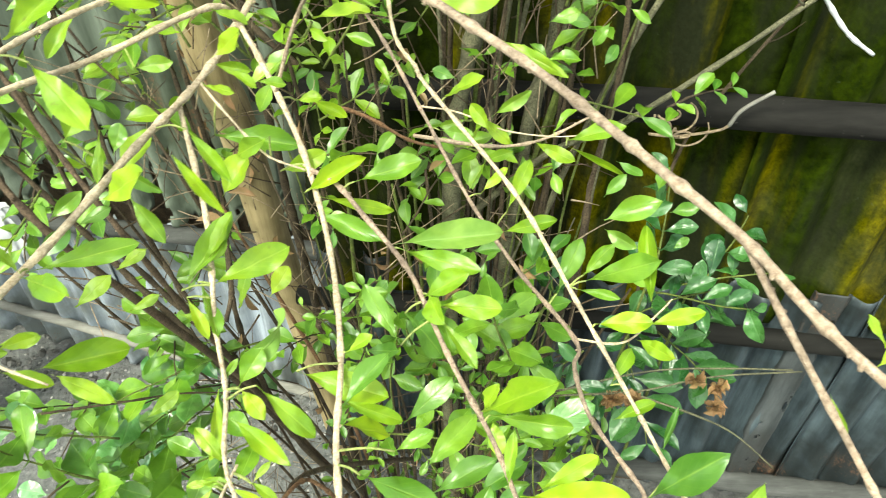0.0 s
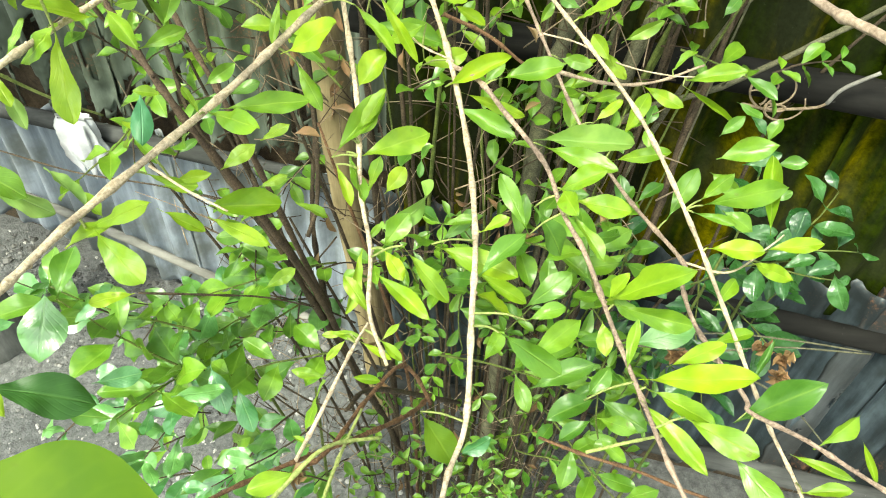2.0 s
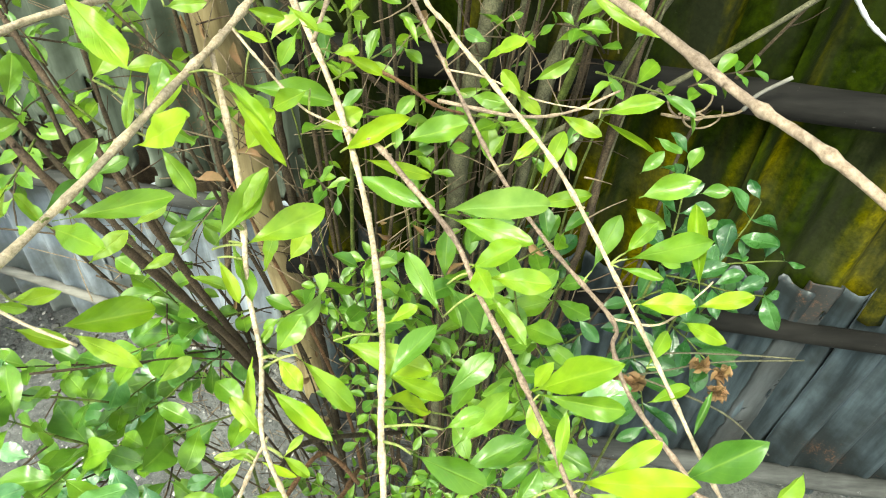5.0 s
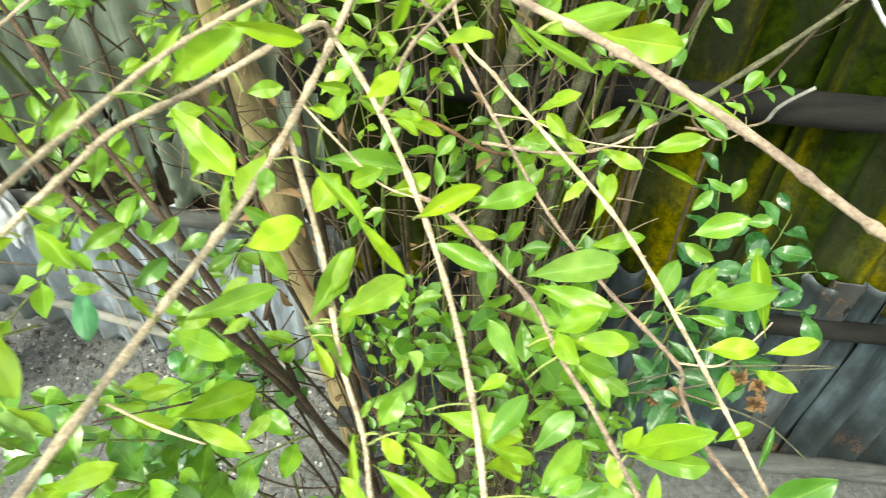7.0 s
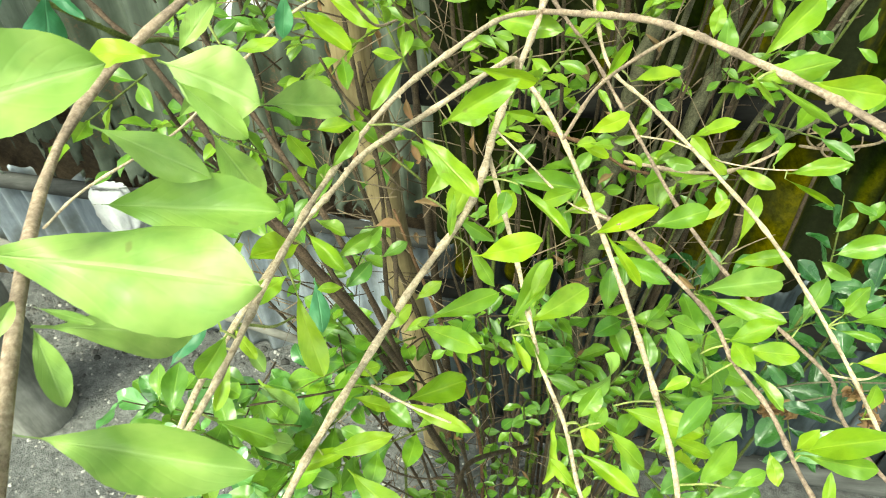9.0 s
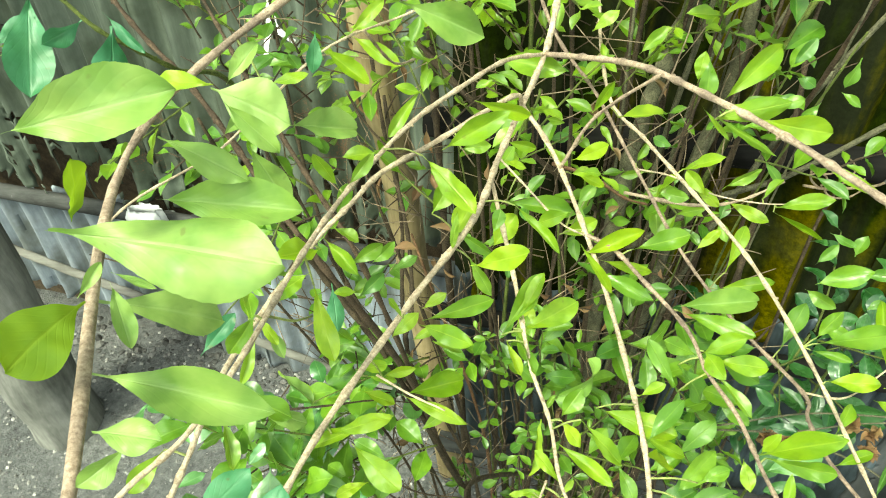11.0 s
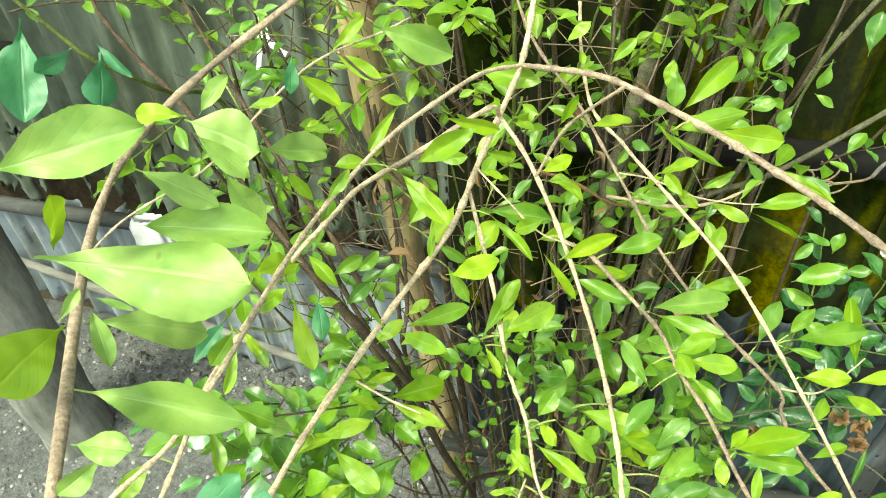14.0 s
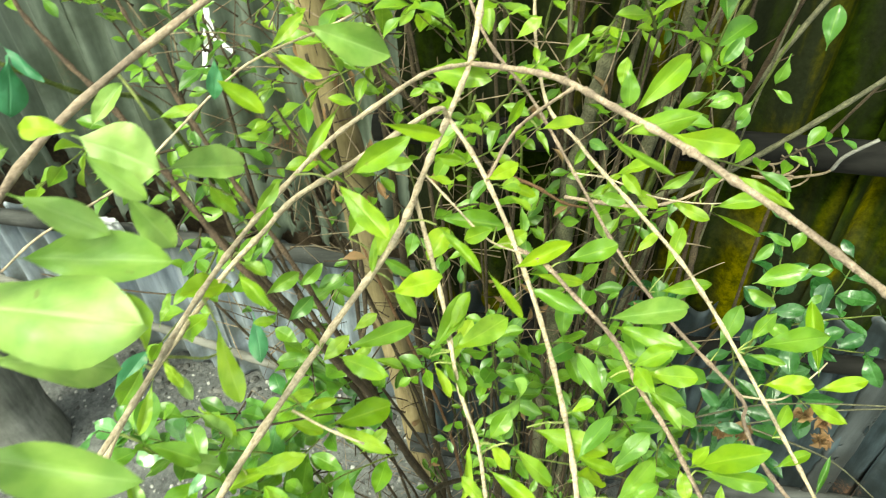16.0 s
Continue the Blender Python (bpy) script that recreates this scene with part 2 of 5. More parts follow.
PEBBLE = speck_material("pebble", (0.08, 0.08, 0.075), (0.46, 0.45, 0.42))
CLOD = speck_material("clod", (0.04, 0.04, 0.037), (0.17, 0.165, 0.155))


def plastic_material():
    k = Mat("white_plastic")
    n = k.noise(70, 4, 0.6, k.world())
    k.bump(n, 0.4, 0.003)
    m = k.base(k.mix(n, (0.52, 0.53, 0.55), (0.80, 0.81, 0.82)), 0.42, 0.0, 0.5)
    k.b.inputs["Transmission Weight"].default_value = 0.12
    return m


PLASTIC = plastic_material()


# ---- mesh helpers ----
def mesh_of(name, verts, faces, material, smooth=True, uvs=None):
    me = bpy.data.meshes.new(name)
    me.from_pydata([tuple(v) for v in verts], [], faces)
    me.materials.append(material)
    if uvs is not None:
        layer = me.uv_layers.new(name="UVMap")
        for lp in me.loops:
            layer.data[lp.index].uv = uvs[lp.vertex_index]
    if smooth:
        me.polygons.foreach_set("use_smooth", [True] * len(me.polygons))
    me.update()
    return me


def empty(name, at, label, category, group=""):
    ob = new(name)
    ob.location = at
    ob.empty_display_size = 0.05
    bpy.context.view_layer.update()
    return tagged(ob, label, category, group)


def under(ob, parent):
    """Parent ob to a thing, keeping world-space vertices where they are."""
    ob.parent = parent
    top = parent
    shift = Vector((0, 0, 0))
    while top:
        shift += top.location
        top = top.parent
    ob.matrix_parent_inverse = Matrix.Translation(-shift)
    return ob


def smooth_line(pts, per=6):
    """A Catmull-Rom line through pts."""
    p = [Vector(q) for q in pts]
    p = [2 * p[0] - p[1]] + p + [2 * p[-1] - p[-2]]
    out = []
    for i in range(1, len(p) - 2):
        a, b, c, d = p[i - 1], p[i], p[i + 1], p[i + 2]
        for s in range(per):
            t = s / per
            out.append(0.5 * (2 * b + (c - a) * t + (2 * a - 5 * b + 4 * c - d) * t * t + (3 * b - a - 3 * c + d) * t ** 3))
    out.append(p[-2])
    return out


def tube(line, r0, r1, sides=7, knots=0.0, rng=None, cap=True):
    """Vertices and faces of a tapering tube along a line, swollen at its nodes."""
    verts, faces = [], []
    n = len(line)
    side = None
    for i, c in enumerate(line):
        d = (line[min(i + 1, n - 1)] - line[max(i - 1, 0)]).normalized()
        if side is None:
            side = d.orthogonal().normalized()
        side = (side - d * side.dot(d)).normalized()
        up = d.cross(side)
        r = r0 + (r1 - r0) * i / (n - 1)
        if knots and rng:
            r *= 1 + knots * (rng.random() ** 3) + 0.10 * (rng.random() - 0.5)
        for k in range(sides):
            a = 2 * math.pi * k / sides
            verts.append(c + (side * math.cos(a) + up * math.sin(a)) * r)
    for i in range(n - 1):
        for k in range(sides):
            a, b = i * sides + k, i * sides + (k + 1) % sides
            faces.append((a, b, b + sides, a + sides))
    if cap:
        faces.append(tuple(reversed(range(sides))))
        faces.append(tuple(range((n - 1) * sides, n * sides)))
    return verts, faces


def blade(rows, cols, fold, droop, curl, skew, belly):
    """A leaf blade of unit length along +y and unit width, folded along its midrib, drooping to a drawn-out tip."""
    verts, faces, uvs = [], [], []
    for i in range(rows + 1):
        v = i / rows
        s = max(0.0, (v - 0.06) / 0.94)
        end = 0.88 + 0.16 * skew
        peak = belly / (belly + end)
        wide = (s ** belly * (1 - s) ** end) / (peak ** belly * (1 - peak) ** end) if v > 0.06 else 0.0
        half = max(0.5 * wide * (1 + (0.018 if i % 2 else 0.0) * (rows > 12 and rows != 30)), 0.02 if v < 0.99 else 0.0)
        for j in range(cols + 1):
            u = j / cols
            x = (u * 2 - 1) * half
            wav = (0.05 * math.sin(9 * v + 3 * skew + (2.0 if u > 0.5 else 0.0)) + 0.015 * math.sin(23 * v + 5 * skew)) * abs(2 * u - 1)
            z = abs(x) * fold - droop * v * v + curl * x * x + wav + 0.035 * noise.noise(Vector((x * 5, v * 5, skew * 9)))
            verts.append((x + skew * 0.14 * v * v, v, z))
            uvs.append((u, v))
    w = cols + 1
    for i in range(rows):
        for j in range(cols):
            a = i * w + j
            faces.append((a, a + 1, a + 1 + w, a + w))
    return verts, faces, uvs


def blade_mesh(material, rows, cols, rng):
    v, f, uv = blade(rows, cols, rng.uniform(0.06, 0.36), rng.uniform(-0.05, 0.26), rng.uniform(-0.7, 0.4), rng.uniform(-1, 1), rng.uniform(1.15, 1.75))
    return mesh_of("leaf", v, f, material, True, uv)


rng = random.Random(7)
BLADES_YOUNG = [blade_mesh(LEAF_YOUNG, 36, 6, rng) for _ in range(9)] + [blade_mesh(LEAF_MID, 36, 6, rng) for _ in range(9)]
BLADES_OLD = [blade_mesh(LEAF_OLD, 24, 4, rng) for _ in range(6)]
BLADES_GLOSS = [blade_mesh(LEAF_GLOSS, 24, 4, rng) for _ in range(6)]
BLADES_PALE = [blade_mesh(LEAF_PALE, 36, 6, rng) for _ in range(5)]
BLADES_CREEPER_SHADED = [blade_mesh(LEAF_CREEPER_SHADED, 24, 4, rng) for _ in range(5)]
BLADES_TEAL = [blade_mesh(LEAF_TEAL, 24, 6, rng) for _ in range(4)]
BLADES_DEEP = [blade_mesh(LEAF_DEEP, 36, 6, rng) for _ in range(3)]
BLADES_BACKLIT = [blade_mesh(LEAF_BACKLIT, 30, 6, rng) for _ in range(4)]


def leaf_matrix(base, tip, ratio, face, roll):
    """The pose of a blade from base to tip, its face turned towards the given direction and rolled by degrees."""
    base, tip = Vector(base), Vector(tip)
    y = tip - base
    size = y.length
    y.normalize()
    n = Vector(face)
    n = (n - y * n.dot(y)).normalized()
    x = y.cross(n)
    m = Matrix((x, y, n)).transposed().to_4x4() @ Matrix.Rotation(radians(roll), 4, "Y")
    return Matrix.Translation(base) @ m @ Matrix.Diagonal((size * ratio, size, size * (0.5 + 0.5 * ratio), 1))


# ---- ground ----
def ground_height(x, y):
    h = 0.020 * noise.noise(Vector((x * 2.1, y * 2.1, 0.3))) + 0.008 * noise.noise(Vector((x * 9, y * 9, 1.7)))
    return GROUND + h * max(0.0, 1 - 0.05 * (abs(x) + abs(y)))


GROUND = -0.02


def build_ground():
    def axis(lo, hi, far):
        inner = [lo + (hi - lo) * i / 70 for i in range(71)]
        outer = [0.4, 1.2, 3, 8, 25, 90, far]
        return [lo - o for o in reversed(outer)] + inner + [hi + o for o in outer]
    xs, ys = axis(-2.4, 1.4, 400), axis(-0.6, 2.0, 400)
    verts = [(x, y, ground_height(x, y)) for y in ys for x in xs]
    w = len(xs)
    faces = [(j * w + i, j * w + i + 1, (j + 1) * w + i + 1, (j + 1) * w + i) for j in range(len(ys) - 1) for i in range(w - 1)]
    ob = new("ground", mesh_of("ground", verts, faces, SOIL))
    tagged(ob, "grey trodden earth with grit and crumbs of soil", "ground", kind="structure")


build_ground()


def lumps(name, material, count, box, size, flat, seed, label, category, keep=None):
    """Many small rough stones or clods, lying on the ground, as one mesh."""
    r = random.Random(seed)
    octa = [Vector(v) for v in ((1, 0, 0), (0, 1, 0), (-1, 0, 0), (0, -1, 0), (0, 0, 1), (0.6, 0.6, 0.55), (-0.6, 0.6, 0.5), (-0.6, -0.6, 0.55), (0.6, -0.6, 0.5), (0, 0, -0.6))]
    tri = [(0, 1, 5), (1, 2, 6), (2, 3, 7), (3, 0, 8), (0, 5, 8), (1, 6, 5), (2, 7, 6), (3, 8, 7), (5, 6, 4), (6, 7, 4), (7, 8, 4), (8, 5, 4), (1, 0, 9), (2, 1, 9), (3, 2, 9), (0, 3, 9)]
    verts, faces = [], []
    made = 0
    while made < count:
        x, y = r.uniform(box[0], box[1]), r.uniform(box[2], box[3])
        if keep and not keep(x, y, r):
            continue
        s = size[0] + (size[1] - size[0]) * r.random() ** 4
        turn = Euler((r.uniform(-0.4, 0.4), r.uniform(-0.4, 0.4), r.uniform(0, 6.28))).to_matrix()
        c = Vector((x, y, ground_height(x, y) + s * flat * 0.25))
        o = len(verts)
        for v in octa:
            q = Vector((v.x * s * r.uniform(0.7, 1.2), v.y * s * r.uniform(0.7, 1.2), v.z * s * flat * r.uniform(0.7, 1.2)))
            verts.append(c + turn @ q)
        faces += [(a + o, b + o, d + o) for a, b, d in tri]
        made += 1
    ob = new(name, mesh_of(name, verts, faces, material, False))
    return tagged(ob, label, category, kind="stuff")


# ---- fences ----
class Run:
    """A straight fence line: along(s, off, z) gives the point s metres along it, off metres before it."""

    def __init__(self, x, y, degrees):
        a = radians(degrees)
        self.o, self.u, self.n = Vector((x, y, 0)), Vector((math.cos(a), -math.sin(a), 0)), Vector((-math.sin(a), -math.cos(a), 0))

    def at(self, s, off, z):
        return self.o + self.u * s + self.n * off + Vector((0, 0, z))


def sheet(run, parent, s0, s1, z0, z1, off, pitch, depth, material, seed, torn_low=0.0, torn_top=0.0, holes=0.0, lean=0.0, rise=0.0, label=""):
    """One corrugated sheet with ragged ends; holes are rusted through near a ragged lower end."""
    r = random.Random(seed)
    cols = max(8, int((s1 - s0) / pitch * 10))
    rows = max(14, int((z1 - z0) / (0.009 if holes else 0.02)))
    verts, faces = [], []
    for j in range(rows + 1):
        v = j / rows
        for i in range(cols + 1):
            s = s0 + (s1 - s0) * i / cols
            lo = z0 + torn_low * (noise.noise(Vector((s * 17, seed, 0))) + 0.6 * noise.noise(Vector((s * 55, seed, 3))) + 0.3) - rise * max(s, -1.4)
            hi = z1 + torn_top * (noise.noise(Vector((s * 11, seed, 7))) + 0.5 * noise.noise(Vector((s * 40, seed, 9))))
            z = lo + (hi - lo) * v
            dent = 0.008 * noise.noise(Vector((s * 4, z * 4, seed)))
            rag = (0.012 if torn_low else 0.0) * max(0.0, 1 - v * 8) * noise.noise(Vector((s * 30, z * 30, seed)))
            verts.append(run.at(s, off + depth * math.sin(2 * math.pi * s / pitch) + dent + rag + lean * (z - z0), z))
    w = cols + 1
    for j in range(rows):
        for i in range(cols):
            a = j * w + i
            if holes:
                p = verts[a]
                near = max(0.0, 1 - (p.z - z0) / holes)
                q = noise.noise(Vector((p.x * 34, p.z * 7, seed + 5))) + 0.25 * noise.noise(Vector((p.x * 90, p.z * 60, seed)))
                if near > 0 and q > 0.36 - 0.46 * near:
                    continue
            faces.append((a, a + 1, a + 1 + w, a + w))
    ob = under(new("corrugated_sheet", mesh_of("corrugated_sheet", verts, faces, material)), parent)
    m = ob.modifiers.new("thickness", "SOLIDIFY")
    m.thickness, m.offset = 0.0012, 0.0
    if label:
        tagged(ob, label)
    return ob


def pole(run, parent, name, s0, s1, z, off, radius, material, seed, nodes=0, label="", flat=1.0, dz=0.0):
    """A fence rail: a rough round pole, with rings if it is bamboo."""
    r = random.Random(seed)
    line = []
    n = 40
    for i in range(n + 1):
        s = s0 + (s1 - s0) * i / n
        line.append(run.at(s, off + 0.004 * noise.noise(Vector((s * 3, seed, 0))), z + dz * i / n + 0.005 * noise.noise(Vector((s * 2, seed, 5)))))
    verts, faces = tube(line, radius, radius * 0.94, 12)
    for i, v in enumerate(verts):
        c = line[min(i // 12, n)]
        swell = 1 + 0.06 * noise.noise(Vector((v.x * 25, v.y * 25, v.z * 25)))
        if nodes and (i // 12) % nodes == nodes // 2:
            swell *= 1.13
        d = v - c
        d.z *= flat
        verts[i] = c + d * swell
    ob = under(new(name, mesh_of(name, verts, faces, material)), parent)
    if label:
        tagged(ob, label)
    return ob


LEFT = Run(-0.85, 1.265, 10)
RIGHT = Run(0.5, 0.797, 8)


def build_left_fence():
    f = empty("fence", LEFT.at(0, 0, GROUND), "old grey corrugated metal fence, rusted through along a rail", "fence")
    for i, (a, b) in enumerate(((-3.0, -2.2), (-2.25, -1.45), (-1.5, -0.72), (-0.77, 0.02), (-0.03, 0.72))):
        sheet(LEFT, f, a, b, -0.015, 0.555, 0.003 * (i % 2), 0.076, 0.016, TIN_PALE, 20 + i, torn_low=0.030, torn_top=0.055, rise=0.22)
        sheet(LEFT, f, a - 0.1, b - 0.08, 0.58, 2.05, 0.016 + 0.003 * (i % 2), 0.076, 0.016, TIN_OLD, 40 + i, torn_low=0.07, holes=0.25, label="greenish stained upper sheet with a torn rusty foot")
    pole(LEFT, f, "rail", -3.0, 0.75, 0.565, 0.035, 0.023, RAIL_GREY, 3, label="weathered grey wooden rail")
    pole(LEFT, f, "rail", -3.0, -0.35, 1.05, 0.030, 0.013, RAIL_DARK, 4, label="dark weathered rail")
    pole(LEFT, f, "rail", -1.5, 0.62, 0.495, 0.024, 0.014, BOARD_PALE, 5, dz=-0.53, label="pale dusty foot rail")


def build_right_fence():
    f = empty("fence", RIGHT.at(0, 0, GROUND), "mossy corrugated fence over dark patched metal sheets", "fence")
    for i, (a, b) in enumerate(((-0.73, -0.38), (-0.42, -0.05), (-0.09, 0.75), (0.70, 1.5))):
        sheet(RIGHT, f, a if i != 2 else -0.075, b, 0.73, 2.05, 0.004 + 0.016 * (i % 2 == 0), 0.10, 0.021, MOSS, 60 + i, torn_low=0.020, label="old sheet grown over with green and yellow moss")
    for i, (a, b) in enumerate(((-0.73, -0.33), (-0.38, 0.14), (0.10, 0.23), (0.19, 0.75), (0.70, 1.5))):
        sheet(RIGHT, f, a, b, 0.20, 0.80, 0.022 + 0.006 * (i % 2), 0.080, 0.0170, TIN_DARK, 80 + i, torn_low=0.02, torn_top=0.03, label="dark blue-grey metal sheet with nail holes")
    pole(RIGHT, f, "rail", -0.76, 1.5, 1.128, 0.050, 0.024, RAIL_DARK, 13, label="thick dark wooden pole rail")
    pole(RIGHT, f, "rail", -0.76, 1.5, 0.715, 0.052, 0.018, RAIL_DARK, 14, label="thin dark wooden pole rail")
    # a narrow pale strip of metal nailed over the sheets
    v, q = [], []
    rows, cols = 140, 14
    for i in range(rows + 1):
        z = 0.26 + 0.56 * i / rows
        for j in range(cols + 1):
            s = 0.088 + 0.054 * j / cols
            rim = j in (0, cols)
            edge = 0.006 * noise.noise(Vector((z * 28, j, 2))) * rim
            v.append(RIGHT.at(s + edge, 0.046 - 0.006 * rim + 0.005 * noise.noise(Vector((z * 12, s * 45, 1))), z))
    for i in range(rows):
        for j in range(cols):
            if noise.noise(Vector((i * 0.11, j * 0.30, 5))) + 0.4 * noise.noise(Vector((i * 0.5, j * 0.9, 2))) < 0.56:
                a = i * (cols + 1) + j
                q.append((a, a + 1, a + cols + 2, a + cols + 1))
    strip = under(new("metal_strip", mesh_of("metal_strip", v, q, TIN_STRIP)), f)
    strip.modifiers.new("thickness", "SOLIDIFY").thickness = 0.0015
    tagged(strip, "narrow rusty strip with nail holes")
    pole(RIGHT, f, "rail", -0.76, 1.5, 0.272, 0.052, 0.023, RAIL_GREY, 15, label="grey wooden foot rail")


build_left_fence()
build_right_fence()


def gap_backing(name, run, s0, s1):
    """A made-up mud-brown backing close behind a fence, added to darken its gaps."""
    v = [run.at(s, o, z) for s in (s0, s1) for o in (-0.10, -0.20) for z in (GROUND - 0.05, 2.0)]
    f = [(0, 1, 5, 4), (2, 6, 7, 3), (1, 3, 7, 5), (0, 2, 3, 1), (4, 5, 7, 6)]
    tagged(new(name, mesh_of(name, v, f, BARK_BROWN, False)), "mud-brown backing added behind the fence to darken its gaps", "wall", kind="structure")


gap_backing("wall_north", LEFT, -3.0, 0.6)
gap_backing("wall_east", RIGHT, -0.45, 1.5)


def build_bamboo():
    b = empty("bamboo_post", (-0.285, 0.955, GROUND), "tan bamboo post with ringed joints beside the shrub", "post")
    line = smooth_line([(-0.245, 0.955, GROUND - 0.05), (-0.280, 0.95, 0.42), (-0.312, 0.945, 0.74), (-0.330, 0.94, 1.02), (-0.352, 0.94, 1.2), (-0.37, 0.935, 2.1)], 24)
    verts, faces = tube(line, 0.033, 0.030, 20)
    for i, v in enumerate(verts):
        z = v.z
        c = line[i // 20]
        k = abs(((z - 0.09) % 0.29) - 0.145 - 0.0)
        ring = 1 + 0.09 * math.exp(-((0.145 - k) / 0.006) ** 2) if k > 0.12 else 1.0
        verts[i] = c + (v - c) * (ring + 0.03 * noise.noise(v * 14))
    under(new("culm", mesh_of("culm", verts, faces, BAMBOO)), b)
    r = random.Random(5)
    for k in range(18):
        z = 0.96 + 0.026 * k + r.uniform(-0.02, 0.02)
        a = r.uniform(3.4, 6.0)
        base = Vector((-0.342 + 0.033 * math.cos(a), 0.945 + 0.033 * math.sin(a), z))
        tip = base + Vector((math.cos(a) * 0.012, math.sin(a) * 0.012, r.choice((-1, 1)) * r.uniform(0.03, 0.06)))
        v, fc, uv = blade(6, 3, 0.3, 0.1, 0.4, r.uniform(-1, 1), 0.9)
        ob = new("dry_sheath", mesh_of("dry_sheath", v, fc, LEAF_DRY, True, uv))
        ob.matrix_world = leaf_matrix(base, tip, r.uniform(0.2, 0.4), (math.cos(a), math.sin(a), 0), r.uniform(-70, 70))
        mw = ob.matrix_world.copy()
        ob.parent = b
        ob.matrix_parent_inverse = Matrix.Translation(-b.location)
        ob.matrix_basis = mw


build_bamboo()

lumps("pebbles", PEBBLE, 9000, (-1.9, 0.15, 0.35, 1.45), (0.0010, 0.0075), 0.7, 31, "pale grit and small pebbles strewn over grey soil", "pebbles")
lumps("clods", CLOD, 900, (-2.4, -0.25, 0.85, 1.7), (0.003, 0.017), 0.65, 32, "dark lumps of earth and rubble along the fence foot", "rubble",
      lambda x, y, r: abs(y - (1.20 - 0.176 * (x + 0.85))) < 0.10 * r.random() + 0.02)


def build_post():
    p = empty("fence_post", (-1.385, 1.0, GROUND), "thick weathered grey post standing in the soil", "post")
    line = [Vector((-1.385 + 0.003 * i + 0.004 * math.sin(i), 1.0, GROUND - 0.05 + 0.07 * i)) for i in range(32)]
    verts, faces = tube(line, 0.095, 0.085, 18)
    verts = [v + (v - line[i // 18]) * 0.16 * noise.noise(v * 6) for i, v in enumerate(verts)]
    under(new("shaft", mesh_of("shaft", verts, faces, POST_GREY)), p)


build_post()


def build_bag():
    """A crumpled white plastic bag knotted over the rail."""
    r = random.Random(3)
    c = Vector((-1.03, 1.215, 0.56))
    verts, faces = [], []
    n, m = 40, 26
    for j in range(m + 1):
        v = j / m
        wide = 0.020 + 0.035 * math.sin(math.pi * min(1.0, 0.15 + v * 0.8)) ** 0.7 * (1 - 0.25 * v)
        for i in range(n):
            a = 2 * math.pi * i / n
            q = Vector((math.cos(a) * wide, math.sin(a) * wide * 0.45, 0.075 - 0.155 * v))
            crush = 0.55 * noise.noise(Vector((math.cos(a) * 3.2, math.sin(a) * 3.2, v * 1.6))) + 0.5 * noise.noise(Vector((math.cos(a) * 7, math.sin(a) * 7, v * 2.2))) + 0.10 * noise.noise(Vector((math.cos(a) * 6, math.sin(a) * 6, v * 9)))
            rag = 0.06 * noise.noise(Vector((math.cos(a) * 2.5, math.sin(a) * 2.5, 4))) * v ** 3
            verts.append(c + Vector((q.x * (1 + crush), q.y * (1 + crush), q.z + rag)))
    for j in range(m):
        for i in range(n):
            faces.append((j * n + i, j * n + (i + 1) % n, (j + 1) * n + (i + 1) % n, (j + 1) * n + i))
    faces.append(tuple(range(n)))
    ob = new("plastic_bag", mesh_of("plastic_bag", verts, faces, PLASTIC))
    tagged(ob, "crumpled white plastic bag hanging over the grey fence rail", "bag")


build_bag()


def ribbon(line, width, material, name, label, category, face=(0, -1, 0.4)):
    """A strip of thin film with a little thickness."""
    verts, faces = [], []
    f = Vector(face)
    for i, c in enumerate(line):
        d = (line[min(i + 1, len(line) - 1)] - line[max(i - 1, 0)]).normalized()
        s = d.cross(f).normalized() * width * 0.5 * (1 + 0.25 * math.sin(i * 1.3))
        t = d.cross(s).normalized() * 0.0006
        verts += [c - s - t, c + s - t, c + s + t, c - s + t]
    for i in range(len(line) - 1):
        for k in range(4):
            a, b = i * 4 + k, i * 4 + (k + 1) % 4
            faces.append((a, b, b + 4, a + 4))
    faces += [(3, 2, 1, 0), tuple(range(len(verts) - 4, len(verts)))]
    ob = new(name, mesh_of(name, verts, faces, material, False))
    if label:
        tagged(ob, label, category)
    return ob


torn_film = empty("plastic_strip", (-0.466, 0.83, 1.30), "torn white plastic strip caught in the shrub", "plastic scrap")
for pts in ([(-0.465, 0.842, 1.312), (-0.466, 0.819, 1.284), (-0.467, 0.789, 1.250)], [(-0.464, 0.835, 1.300), (-0.452, 0.816, 1.281), (-0.428, 0.805, 1.268)]):
    under(ribbon(smooth_line(pts, 5), 0.0075, PLASTIC, "film", "", ""), torn_film)


